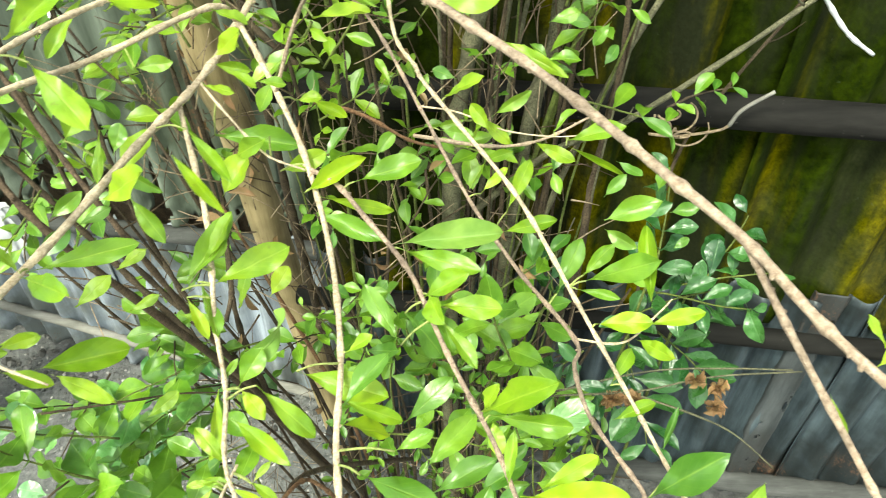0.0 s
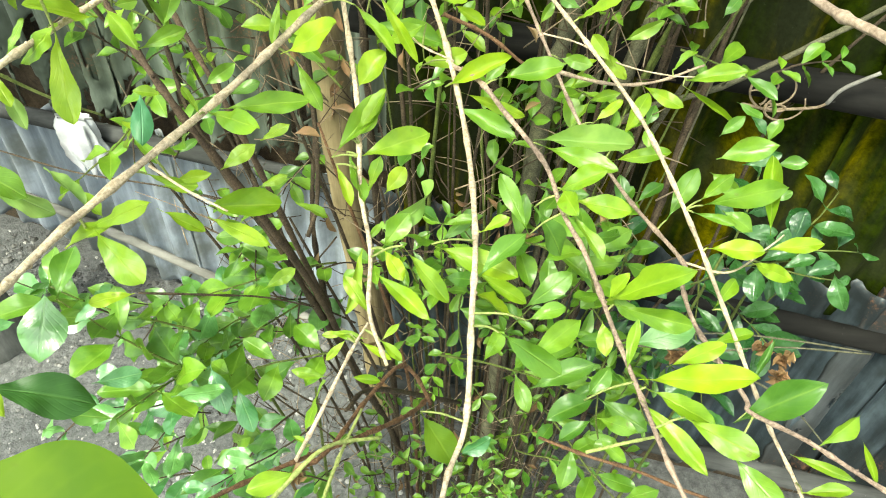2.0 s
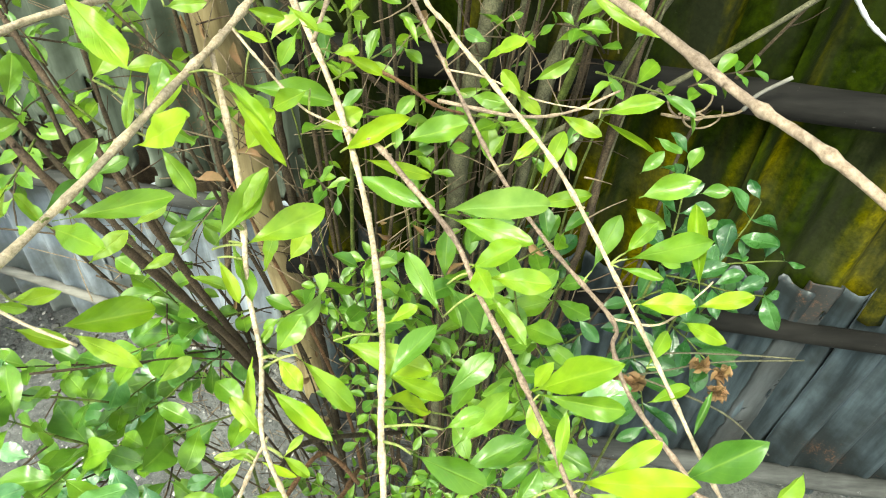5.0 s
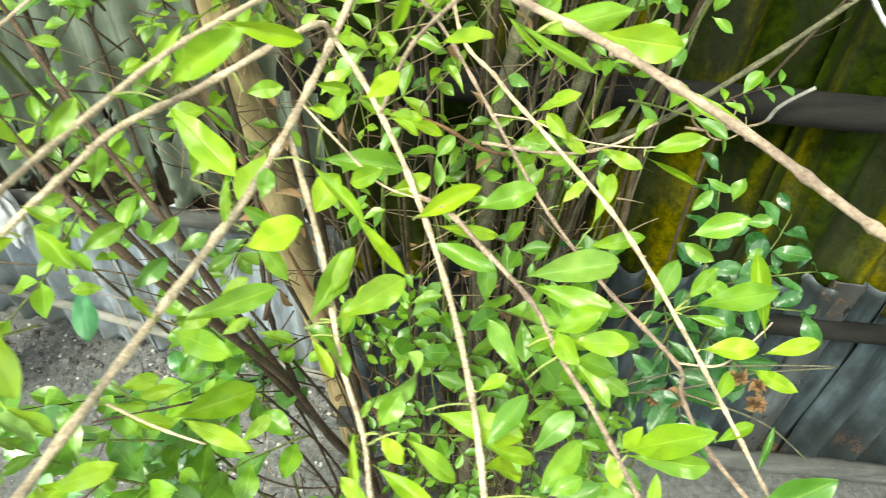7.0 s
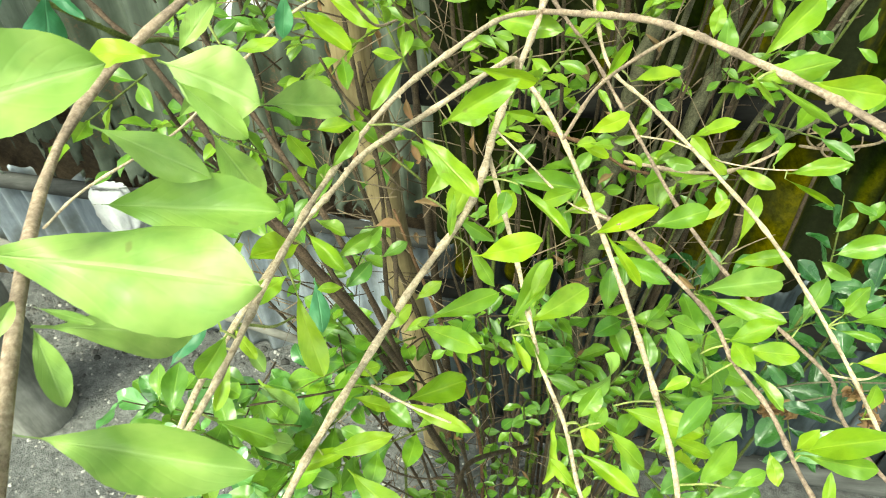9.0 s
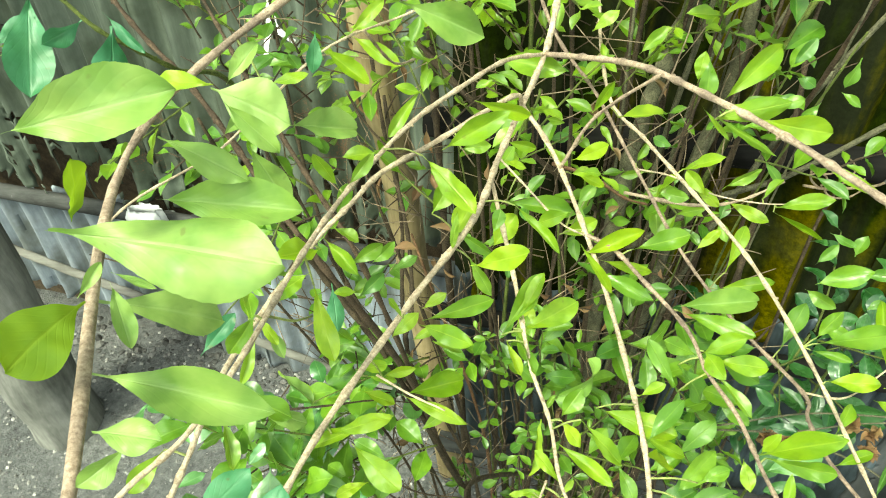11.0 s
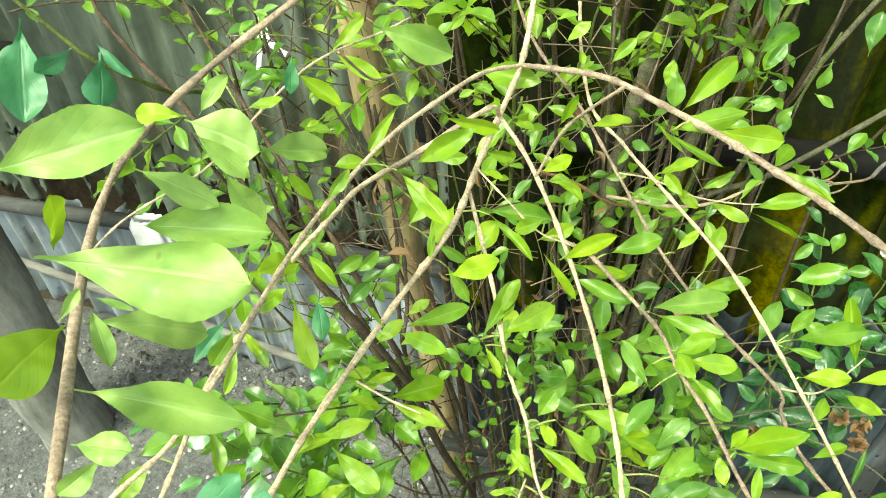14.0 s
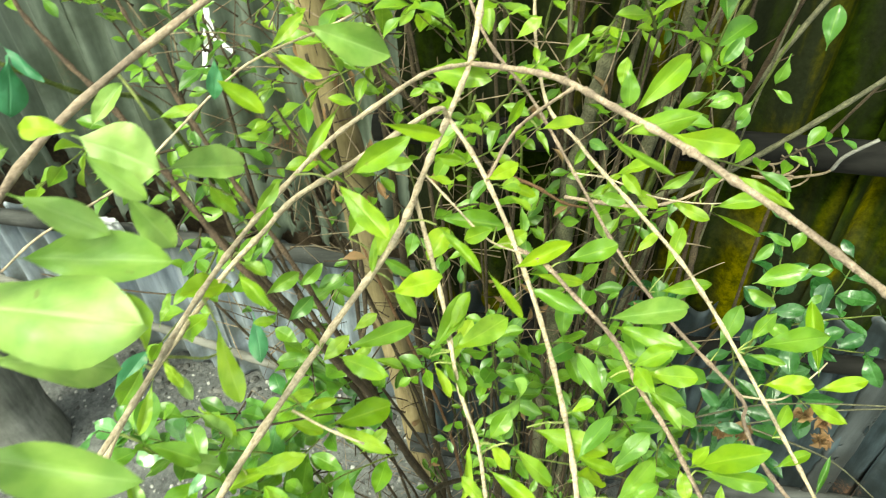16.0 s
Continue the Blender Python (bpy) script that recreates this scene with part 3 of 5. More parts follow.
def build_vine():
    """A dead vine that curls round the dark rail, its tip bleached white."""
    r = random.Random(9)
    v = empty("dry_vine", (0.28, 0.70, 1.12), "dead brown vine curled round the dark fence rail", "vine")
    for k in range(6):
        c = Vector((0.272 + 0.008 * k, 0.738 + r.uniform(-0.008, 0.004), 1.128 + r.uniform(-0.018, 0.022)))
        rad = r.uniform(0.012, 0.026)
        a0, sweep, tilt = r.uniform(0, 6.28), r.uniform(3.2, 5.6), r.uniform(-0.7, 0.7)
        pts = []
        for i in range(9):
            a = a0 + sweep * i / 8
            pts.append(c + Vector((math.cos(a) * rad, math.sin(a) * rad * 0.3 * tilt, math.sin(a) * rad * 0.8 + 0.006 * i * tilt)))
        vv, ff = tube(smooth_line(pts, 4), 0.0015, 0.0009, 7, 0.4, r)
        under(new("tendril", mesh_of("tendril", vv, ff, VINE_DRY)), v)
    pts = [(0.262, 0.742, 1.112), (0.290, 0.739, 1.110), (0.315, 0.736, 1.114), (0.348, 0.731, 1.124), (0.360, 0.730, 1.136)]
    vv, ff = tube(smooth_line(pts, 6), 0.0019, 0.0017, 8, 0.2, r)
    under(new("runner", mesh_of("runner", vv, ff, VINE_DRY)), v)
    vv, ff = tube(smooth_line([(0.356, 0.730, 1.130), (0.366, 0.729, 1.153), (0.396, 0.725, 1.180)], 6), 0.0027, 0.0024, 8)
    tagged(under(new("bare_tip", mesh_of("bare_tip", vv, ff, BOARD_PALE)), v), "bleached white tip")


build_vine()
vv, ff = tube(smooth_line([(0.415, 0.768, 1.30), (0.439, 0.765, 1.274), (0.466, 0.761, 1.245), (0.485, 0.759, 1.229), (0.514, 0.755, 1.211)], 6), 0.0030, 0.0022, 7, 0.5, random.Random(4))
tagged(new("string", mesh_of("string", vv, ff, PLASTIC)), "frayed white string hanging before the mossy fence", "string")


def stick(points, r0, r1, material, label, seed):
    r = random.Random(seed)
    line = smooth_line(points, 9)
    vv, ff = tube(line, r0, r1, 9, 0.3, r)
    for _ in range(4):
        i = r.randrange(3, len(line) - 3)
        d = Vector((r.uniform(-1, 1), r.uniform(-0.5, 0.1), r.uniform(0.2, 1))).normalized()
        q = [line[i] + d * 0.012 * k + Vector((0, 0, 0.002 * k * k)) for k in range(r.randrange(2, 5))]
        if len(q) > 1:
            v2, f2 = tube(q, r1 * 0.4, r1 * 0.15, 5)
            ff += [tuple(a + len(vv) for a in t) for t in f2]
            vv += v2
    tagged(new("stick", mesh_of("stick", vv, ff, material)), label, "stick")


stick([(0.425, 0.757, 1.32), (0.407, 0.760, 1.270), (0.354, 0.765, 1.160), (0.320, 0.768, 1.072), (0.30, 0.74, 0.96), (0.29, 0.71, 0.6), (0.28, 0.69, 0.0)], 0.0018, 0.0026, BARK_BROWN, "thin dark dead stick leaning on the mossy fence", 2)
stick([(0.200, 0.585, 1.49), (0.202, 0.64, 1.375), (0.204, 0.70, 1.24), (0.206, 0.745, 1.139), (0.207, 0.755, 1.0), (0.205, 0.74, 0.6), (0.20, 0.73, -0.04)], 0.0024, 0.0032, BARK_UMBER, "dark brown bare stick leaning on the mossy fence rail", 6)
stick([(0.520, 0.770, 1.36), (0.416, 0.745, 1.285), (0.312, 0.715, 1.219), (0.210, 0.690, 1.160), (0.125, 0.69, 1.116), (0.04, 0.70, 1.02)], 0.0025, 0.0042, BARK_GREY, "peeling grey branch leaning along the dark rail", 4)


def build_dry_twig():
    """A dead flower twig with shrivelled brown heads."""
    r = random.Random(21)
    t = empty("dry_twig", (0.20, 0.44, 0.98), "thin dead twig with shrivelled brown flower heads", "twig")
    for pts in ([(0.110, 0.47, 0.93), (0.128, 0.434, 0.983), (0.210, 0.445, 0.974), (0.292, 0.458, 0.981), (0.396, 0.468, 0.976)], [(0.120, 0.47, 0.94), (0.128, 0.438, 0.988), (0.222, 0.458, 0.992), (0.310, 0.463, 0.989), (0.384, 0.467, 0.980)], [(0.20, 0.445, 0.972), (0.273, 0.430, 0.950), (0.325, 0.427, 0.916), (0.378, 0.412, 0.869)]):
        vv, ff = tube(smooth_line(pts, 6), 0.0013, 0.0009, 6, 0.2, r)
        under(new("stalk", mesh_of("stalk", vv, ff, BARK_GREY)), t)
    for c in ((0.271, 0.452, 0.985), (0.300, 0.452, 0.968), (0.293, 0.436, 0.957), (0.181, 0.437, 0.972), (0.204, 0.437, 0.970)):
        vv, ff, uu = [], [], []
        for k in range(34):
            v, f, uv = blade(6, 4, 0.7, r.uniform(-0.5, 0.6), 1.6, r.uniform(-1, 1), 0.9)
            d = Vector((r.uniform(-1, 1), r.uniform(-1, 0.6), r.uniform(-0.9, 0.7))).normalized()
            m = leaf_matrix(c, Vector(c) + d * r.uniform(0.006, 0.015), r.uniform(0.25, 0.55), (0.1, -0.5, 1), r.uniform(-80, 80))
            ff += [tuple(a + len(vv) for a in q) for q in f]
            vv += [m @ Vector(q) for q in v]
            uu += uv
        under(new("flower_head", mesh_of("flower_head", vv, ff, LEAF_DRY, True, uu)), t)


build_dry_twig()


# ---- the shrub ----
shrub = empty("shrub", (0.0, 0.72, GROUND), "leafy shrub with long arching tan branches and lime-green leaves", "shrub")
leaf_rng = random.Random(11)


def branch(points, r0, r1, material=None, per=8, name="branch", parent=None):
    """A branch through a few points: one tube with knobbly nodes and small side stubs."""
    line = smooth_line(points, per)
    verts, faces = tube(line, r0, r1, 9, 0.0, None)
    gap = leaf_rng.uniform(0.022, 0.03)
    run = 0.0
    for i in range(1, len(line) - 1):
        run += (line[i] - line[i - 1]).length
        swell = 1 + 0.05 * leaf_rng.uniform(-1, 1)
        if run > gap:
            run, swell = 0.0, leaf_rng.uniform(1.25, 1.5)
        for k in range(9):
            verts[i * 9 + k] = line[i] + (verts[i * 9 + k] - line[i]) * swell
    for _ in range(max(2, len(line) // 7)):
        i = leaf_rng.randrange(2, len(line) - 2)
        d = (line[i + 1] - line[i - 1]).normalized()
        o = d.orthogonal()
        o.rotate(Matrix.Rotation(leaf_rng.uniform(0, 6.28), 3, d))
        r = r0 + (r1 - r0) * i / len(line)
        v, f = tube([line[i], line[i] + (o + d * 0.7).normalized() * r * leaf_rng.uniform(1.3, 2.1)], r * 0.8, r * 0.45, 6)
        faces += [tuple(k + len(verts) for k in q) for q in f]
        verts += v
    return under(new(name, mesh_of(name, verts, faces, material or BARK_TAN)), parent or shrub)


VIEWPOINT = Vector((-0.07, -0.02, 1.61))  # middle of the camera path, towards which the outer leaves are turned


def leaves(twig, rows, blades=None):
    """Single leaves on a branch, each from its base to its tip (metres) with its width to length."""
    for bx, by, bz, tx, ty, tz, ratio in rows:
        ob = new("leaf", leaf_rng.choice(blades or BLADES_YOUNG))
        view_way = (VIEWPOINT - Vector((bx, by, bz))).normalized() + Vector((0, 0, 0.35))
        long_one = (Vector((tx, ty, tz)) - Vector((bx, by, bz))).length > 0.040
        m = leaf_matrix((bx, by, bz), (tx, ty, tz), ratio * 0.97, view_way, leaf_rng.gauss(0, 7 if long_one else 20))
        ob.parent = twig
        ob.matrix_basis = m


def stalks(twig, rows):
    """Thin green leaf stalks, from the branch to the leaf's base (metres)."""
    for ax, ay, az, bx, by, bz in rows:
        p, q = Vector((ax, ay, az)), Vector((bx, by, bz))
        line = smooth_line([p, p.lerp(q, 0.55) + Vector((0, 0, 0.10 * (q - p).length)), q], 4)
        verts, faces = tube(line, 0.00065, 0.0005, 6)
        ob = new("leaf_stalk", mesh_of("leaf_stalk", verts, faces, STALK_GREEN))
        ob.parent = twig


twig = branch([(-0.097, 0.561, 1.487), (-0.102, 0.488, 1.462), (-0.110, 0.448, 1.431), (-0.126, 0.407, 1.407), (-0.141, 0.358, 1.393), (-0.154, 0.287, 1.394), (-0.187, 0.237, 1.371), (-0.223, 0.157, 1.357), (-0.239, 0.111, 1.349), (-0.259, 0.063, 1.342)], 0.0024, 0.0016)
leaves(twig, [
    (-0.153, 0.318, 1.392,  -0.166, 0.291, 1.379,  0.45),
    (-0.200, 0.157, 1.360,  -0.233, 0.152, 1.341,  0.20),
    (-0.163, 0.279, 1.410,  -0.165, 0.262, 1.391,  0.20),
    (-0.129, 0.295, 1.400,  -0.102, 0.263, 1.394,  0.17),
    (-0.177, 0.209, 1.384,  -0.138, 0.233, 1.378,  0.25),
    (-0.178, 0.206, 1.384,  -0.147, 0.188, 1.392,  0.31),
    (-0.187, 0.195, 1.336,  -0.156, 0.218, 1.321,  0.39),
    (-0.191, 0.206, 1.319,  -0.150, 0.186, 1.324,  0.19),
    (-0.200, 0.198, 1.347,  -0.181, 0.201, 1.353,  0.32),
    (-0.206, 0.189, 1.358,  -0.191, 0.192, 1.351,  0.33),
])
leaves(twig, [
    (-0.219, 0.154, 1.353,  -0.185, 0.155, 1.373,  0.24),
    (-0.204, 0.140, 1.368,  -0.179, 0.122, 1.357,  0.41),
    (-0.153, 0.240, 1.398,  -0.120, 0.224, 1.422,  0.32),
    (-0.136, 0.374, 1.396,  -0.115, 0.375, 1.390,  0.38),
    (-0.138, 0.356, 1.392,  -0.121, 0.357, 1.386,  0.38),
    (-0.163, 0.275, 1.393,  -0.141, 0.275, 1.376,  0.28),
    (-0.155, 0.268, 1.378,  -0.140, 0.259, 1.356,  0.33),
    (-0.221, 0.218, 1.326,  -0.204, 0.227, 1.320,  0.43),
    (-0.220, 0.209, 1.318,  -0.198, 0.211, 1.302,  0.33),
    (-0.223, 0.250, 1.362,  -0.236, 0.244, 1.366,  0.43),
])
leaves(twig, [
    (-0.190, 0.221, 1.372,  -0.198, 0.225, 1.384,  0.33),
    (-0.141, 0.244, 1.419,  -0.136, 0.251, 1.430,  0.57),
    (-0.209, 0.266, 1.302,  -0.192, 0.283, 1.312,  0.43),
    (-0.189, 0.285, 1.313,  -0.173, 0.296, 1.320,  0.43),
    (-0.215, 0.070, 1.369,  -0.200, 0.063, 1.353,  0.33),
    (-0.200, 0.144, 1.326,  -0.216, 0.134, 1.328,  0.38),
    (-0.178, 0.273, 1.408,  -0.168, 0.285, 1.421,  0.66),
    (-0.267, 0.207, 1.333,  -0.244, 0.198, 1.318,  0.33),
    (-0.077, 0.452, 1.445,  -0.059, 0.457, 1.460,  0.43),
])
leaves(twig, [
    (-0.257, 0.189, 1.355,  -0.237, 0.182, 1.342,  0.36),
], BLADES_PALE)
leaves(twig, [
    (-0.268, 0.168, 1.291,  -0.265, 0.139, 1.267,  0.66),
    (-0.367, 0.196, 1.199,  -0.350, 0.213, 1.197,  0.43),
    (-0.331, 0.235, 1.169,  -0.320, 0.254, 1.176,  0.47),
], BLADES_GLOSS)
leaves(twig, [
    (-0.235, 0.285, 1.319,  -0.217, 0.302, 1.329,  0.43),
    (-0.227, 0.304, 1.335,  -0.211, 0.318, 1.345,  0.43),
    (-0.213, 0.304, 1.330,  -0.195, 0.314, 1.336,  0.38),
], BLADES_OLD)
leaves(twig, [
    (-0.243, 0.262, 1.356,  -0.236, 0.240, 1.334,  0.38),
    (-0.237, 0.083, 1.352,  -0.233, 0.114, 1.372,  0.47),
    (-0.292, 0.111, 1.313,  -0.270, 0.150, 1.322,  0.47),
], BLADES_TEAL)
leaves(twig, [
    (-0.245, 0.091, 1.320,  -0.205, 0.105, 1.301,  0.42),
], BLADES_DEEP)
stalks(twig, [
    (-0.149, 0.304, 1.395,  -0.129, 0.295, 1.400),
    (-0.206, 0.197, 1.363,  -0.200, 0.198, 1.347),
    (-0.211, 0.186, 1.361,  -0.206, 0.189, 1.358),
    (-0.223, 0.157, 1.357,  -0.219, 0.154, 1.353),
    (-0.141, 0.358, 1.393,  -0.138, 0.356, 1.392),
    (-0.161, 0.274, 1.389,  -0.163, 0.275, 1.393),
    (-0.165, 0.268, 1.386,  -0.155, 0.268, 1.378),
    (-0.191, 0.228, 1.368,  -0.190, 0.221, 1.372),
    (-0.161, 0.274, 1.389,  -0.178, 0.273, 1.408),
    (-0.249, 0.087, 1.345,  -0.245, 0.091, 1.320),
    (-0.249, 0.087, 1.345,  -0.237, 0.083, 1.352),
])
twig = branch([(-0.145, 0.332, 1.393), (-0.127, 0.282, 1.352), (-0.115, 0.230, 1.329), (-0.103, 0.194, 1.321), (-0.097, 0.160, 1.313), (-0.085, 0.139, 1.302)], 0.0015, 0.0009)
leaves(twig, [
    (-0.096, 0.161, 1.308,  -0.111, 0.173, 1.323,  0.30),
    (-0.108, 0.197, 1.318,  -0.110, 0.173, 1.293,  0.20),
    (-0.107, 0.201, 1.318,  -0.100, 0.209, 1.326,  0.30),
    (-0.097, 0.195, 1.322,  -0.086, 0.207, 1.337,  0.54),
    (-0.096, 0.194, 1.322,  -0.084, 0.185, 1.311,  0.47),
    (-0.086, 0.190, 1.330,  -0.061, 0.177, 1.306,  0.27),
    (-0.098, 0.181, 1.318,  -0.068, 0.159, 1.315,  0.24),
    (-0.122, 0.249, 1.335,  -0.083, 0.275, 1.337,  0.36),
    (-0.133, 0.243, 1.338,  -0.109, 0.275, 1.361,  0.28),
    (-0.130, 0.240, 1.336,  -0.119, 0.227, 1.319,  0.27),
])
leaves(twig, [
    (-0.125, 0.250, 1.336,  -0.111, 0.220, 1.327,  0.23),
    (-0.200, 0.296, 1.266,  -0.183, 0.307, 1.271,  0.38),
    (-0.122, 0.254, 1.345,  -0.108, 0.271, 1.366,  0.33),
    (-0.125, 0.252, 1.345,  -0.111, 0.262, 1.354,  0.38),
    (-0.121, 0.276, 1.290,  -0.116, 0.290, 1.308,  0.47),
    (-0.126, 0.248, 1.339,  -0.114, 0.236, 1.320,  0.24),
    (-0.143, 0.351, 1.315,  -0.125, 0.367, 1.335,  0.62),
])
stalks(twig, [
    (-0.103, 0.194, 1.321,  -0.097, 0.195, 1.322),
    (-0.103, 0.194, 1.321,  -0.096, 0.194, 1.322),
    (-0.102, 0.189, 1.320,  -0.086, 0.190, 1.330),
    (-0.119, 0.249, 1.336,  -0.122, 0.249, 1.335),
    (-0.119, 0.249, 1.336,  -0.133, 0.243, 1.338),
    (-0.118, 0.242, 1.333,  -0.130, 0.240, 1.336),
    (-0.119, 0.249, 1.336,  -0.125, 0.250, 1.336),
    (-0.120, 0.256, 1.338,  -0.122, 0.254, 1.345),
    (-0.120, 0.256, 1.338,  -0.125, 0.252, 1.345),
    (-0.119, 0.249, 1.336,  -0.126, 0.248, 1.339),
])
twig = branch([(-0.126, 0.407, 1.407), (-0.104, 0.369, 1.393), (-0.082, 0.334, 1.360), (-0.063, 0.279, 1.333), (-0.052, 0.218, 1.319), (-0.049, 0.166, 1.314), (-0.046, 0.131, 1.276), (-0.052, 0.104, 1.269), (-0.054, 0.074, 1.260), (-0.058, 0.046, 1.249)], 0.0017, 0.0012)
leaves(twig, [
    (-0.052, 0.193, 1.316,  -0.021, 0.192, 1.296,  0.22),
    (-0.050, 0.182, 1.311,  -0.027, 0.190, 1.289,  0.40),
    (-0.080, 0.313, 1.346,  -0.042, 0.313, 1.369,  0.28),
    (-0.070, 0.309, 1.346,  -0.029, 0.316, 1.329,  0.19),
    (-0.049, 0.217, 1.320,  -0.035, 0.219, 1.331,  0.41),
    (-0.074, 0.212, 1.312,  -0.028, 0.196, 1.310,  0.32),
    (-0.096, 0.329, 1.350,  -0.069, 0.338, 1.355,  0.42),
    (-0.121, 0.330, 1.244,  -0.107, 0.344, 1.258,  0.57),
    (-0.089, 0.369, 1.374,  -0.074, 0.371, 1.376,  0.57),
])
leaves(twig, [
    (-0.072, 0.301, 1.341,  -0.034, 0.283, 1.337,  0.28),
    (-0.048, 0.186, 1.319,  -0.028, 0.207, 1.335,  0.33),
    (-0.036, 0.149, 1.323,  -0.004, 0.148, 1.299,  0.35),
    (-0.022, 0.204, 1.278,  0.004, 0.223, 1.291,  0.38),
    (-0.023, 0.165, 1.315,  -0.006, 0.171, 1.322,  0.43),
], BLADES_OLD)
leaves(twig, [
    (-0.068, 0.135, 1.274,  -0.051, 0.116, 1.262,  0.57),
], BLADES_BACKLIT)
stalks(twig, [
    (-0.074, 0.315, 1.349,  -0.080, 0.313, 1.346),
    (-0.052, 0.218, 1.319,  -0.049, 0.217, 1.320),
    (-0.051, 0.211, 1.319,  -0.074, 0.212, 1.312),
    (-0.079, 0.328, 1.356,  -0.096, 0.329, 1.350),
    (-0.048, 0.161, 1.311,  -0.036, 0.149, 1.323),
    (-0.049, 0.166, 1.314,  -0.023, 0.165, 1.315),
    (-0.046, 0.131, 1.276,  -0.068, 0.135, 1.274),
    (-0.096, 0.357, 1.382,  -0.089, 0.369, 1.374),
])
twig = branch([(-0.078, 0.325, 1.354), (-0.061, 0.310, 1.355), (-0.043, 0.287, 1.349), (-0.019, 0.255, 1.340), (-0.007, 0.234, 1.325), (0.004, 0.203, 1.325), (0.022, 0.181, 1.298), (0.033, 0.149, 1.293), (0.046, 0.117, 1.284), (0.059, 0.089, 1.278)], 0.0015, 0.0011, BARK_TAN_SHADED)
leaves(twig, [
    (-0.026, 0.268, 1.346,  0.033, 0.284, 1.340,  0.29),
], BLADES_PALE)
leaves(twig, [
    (-0.024, 0.266, 1.345,  0.017, 0.243, 1.348,  0.25),
    (-0.050, 0.307, 1.358,  -0.012, 0.313, 1.367,  0.38),
    (-0.005, 0.240, 1.330,  0.029, 0.236, 1.328,  0.39),
    (-0.011, 0.243, 1.331,  0.009, 0.240, 1.352,  0.44),
    (-0.009, 0.244, 1.333,  -0.002, 0.222, 1.336,  0.50),
    (-0.002, 0.232, 1.327,  0.016, 0.209, 1.316,  0.27),
    (0.018, 0.190, 1.308,  0.046, 0.176, 1.350,  0.29),
    (0.021, 0.189, 1.307,  0.060, 0.182, 1.303,  0.30),
    (0.018, 0.190, 1.309,  0.023, 0.191, 1.328,  0.38),
    (0.033, 0.154, 1.295,  0.071, 0.131, 1.333,  0.23),
])
leaves(twig, [
    (0.037, 0.142, 1.322,  0.064, 0.154, 1.326,  0.29),
    (0.036, 0.150, 1.295,  0.066, 0.135, 1.293,  0.38),
    (0.052, 0.136, 1.295,  0.081, 0.119, 1.295,  0.40),
    (0.034, 0.144, 1.292,  0.064, 0.116, 1.282,  0.24),
    (0.028, 0.159, 1.294,  0.031, 0.178, 1.311,  0.24),
    (0.025, 0.214, 1.266,  0.030, 0.198, 1.254,  0.47),
])
leaves(twig, [
    (-0.021, 0.245, 1.318,  0.002, 0.237, 1.292,  0.43),
    (-0.023, 0.229, 1.311,  -0.042, 0.252, 1.333,  0.28),
    (-0.012, 0.205, 1.231,  0.018, 0.234, 1.245,  0.36),
    (0.009, 0.146, 1.284,  0.020, 0.158, 1.296,  0.47),
], BLADES_OLD)
stalks(twig, [
    (-0.027, 0.267, 1.344,  -0.024, 0.266, 1.345),
    (-0.057, 0.305, 1.354,  -0.050, 0.307, 1.358),
    (-0.010, 0.240, 1.328,  -0.005, 0.240, 1.330),
    (-0.012, 0.245, 1.332,  -0.009, 0.244, 1.333),
    (-0.006, 0.231, 1.325,  -0.002, 0.232, 1.327),
    (-0.011, 0.242, 1.330,  -0.021, 0.245, 1.318),
    (-0.007, 0.234, 1.325,  -0.023, 0.229, 1.311),
    (0.018, 0.187, 1.304,  0.021, 0.189, 1.307),
    (0.033, 0.149, 1.293,  0.036, 0.150, 1.295),
    (0.039, 0.132, 1.288,  0.052, 0.136, 1.295),
    (0.031, 0.153, 1.294,  0.009, 0.146, 1.284),
])
twig = branch([(-0.137, 0.641, 1.473), (-0.101, 0.560, 1.403), (-0.056, 0.535, 1.349), (-0.019, 0.479, 1.306), (0.018, 0.408, 1.269), (0.050, 0.341, 1.258), (0.079, 0.272, 1.264), (0.075, 0.249, 1.266), (0.078, 0.214, 1.268), (0.097, 0.174, 1.265), (0.099, 0.166, 1.263), (0.126, 0.155, 1.260), (0.159, 0.142, 1.250), (0.200, 0.122, 1.243)], 0.0015, 0.0011, BARK_TAN_SHADED)
leaves(twig, [
    (-0.041, 0.484, 1.321,  -0.052, 0.499, 1.338,  0.30),
    (0.038, 0.442, 1.303,  0.022, 0.466, 1.316,  0.40),
    (0.101, 0.237, 1.230,  0.128, 0.246, 1.237,  0.30),
    (0.148, 0.173, 1.226,  0.175, 0.188, 1.240,  0.30),
    (0.028, 0.411, 1.270,  0.047, 0.420, 1.288,  0.36),
    (0.044, 0.376, 1.280,  0.064, 0.411, 1.300,  0.27),
    (0.040, 0.374, 1.263,  0.078, 0.362, 1.283,  0.28),
    (0.137, 0.171, 1.221,  0.166, 0.156, 1.227,  0.19),
    (-0.021, 0.476, 1.314,  -0.012, 0.483, 1.332,  0.38),
])
leaves(twig, [
    (0.073, 0.310, 1.265,  0.088, 0.329, 1.296,  0.36),
    (0.092, 0.149, 1.247,  0.114, 0.124, 1.242,  0.47),
    (-0.003, 0.459, 1.296,  0.021, 0.444, 1.302,  0.43),
    (0.113, 0.371, 1.276,  0.149, 0.369, 1.297,  0.43),
    (0.132, 0.370, 1.231,  0.155, 0.357, 1.227,  0.52),
], BLADES_OLD)
leaves(twig, [
    (0.050, 0.227, 1.230,  0.087, 0.234, 1.249,  0.47),
], BLADES_GLOSS)
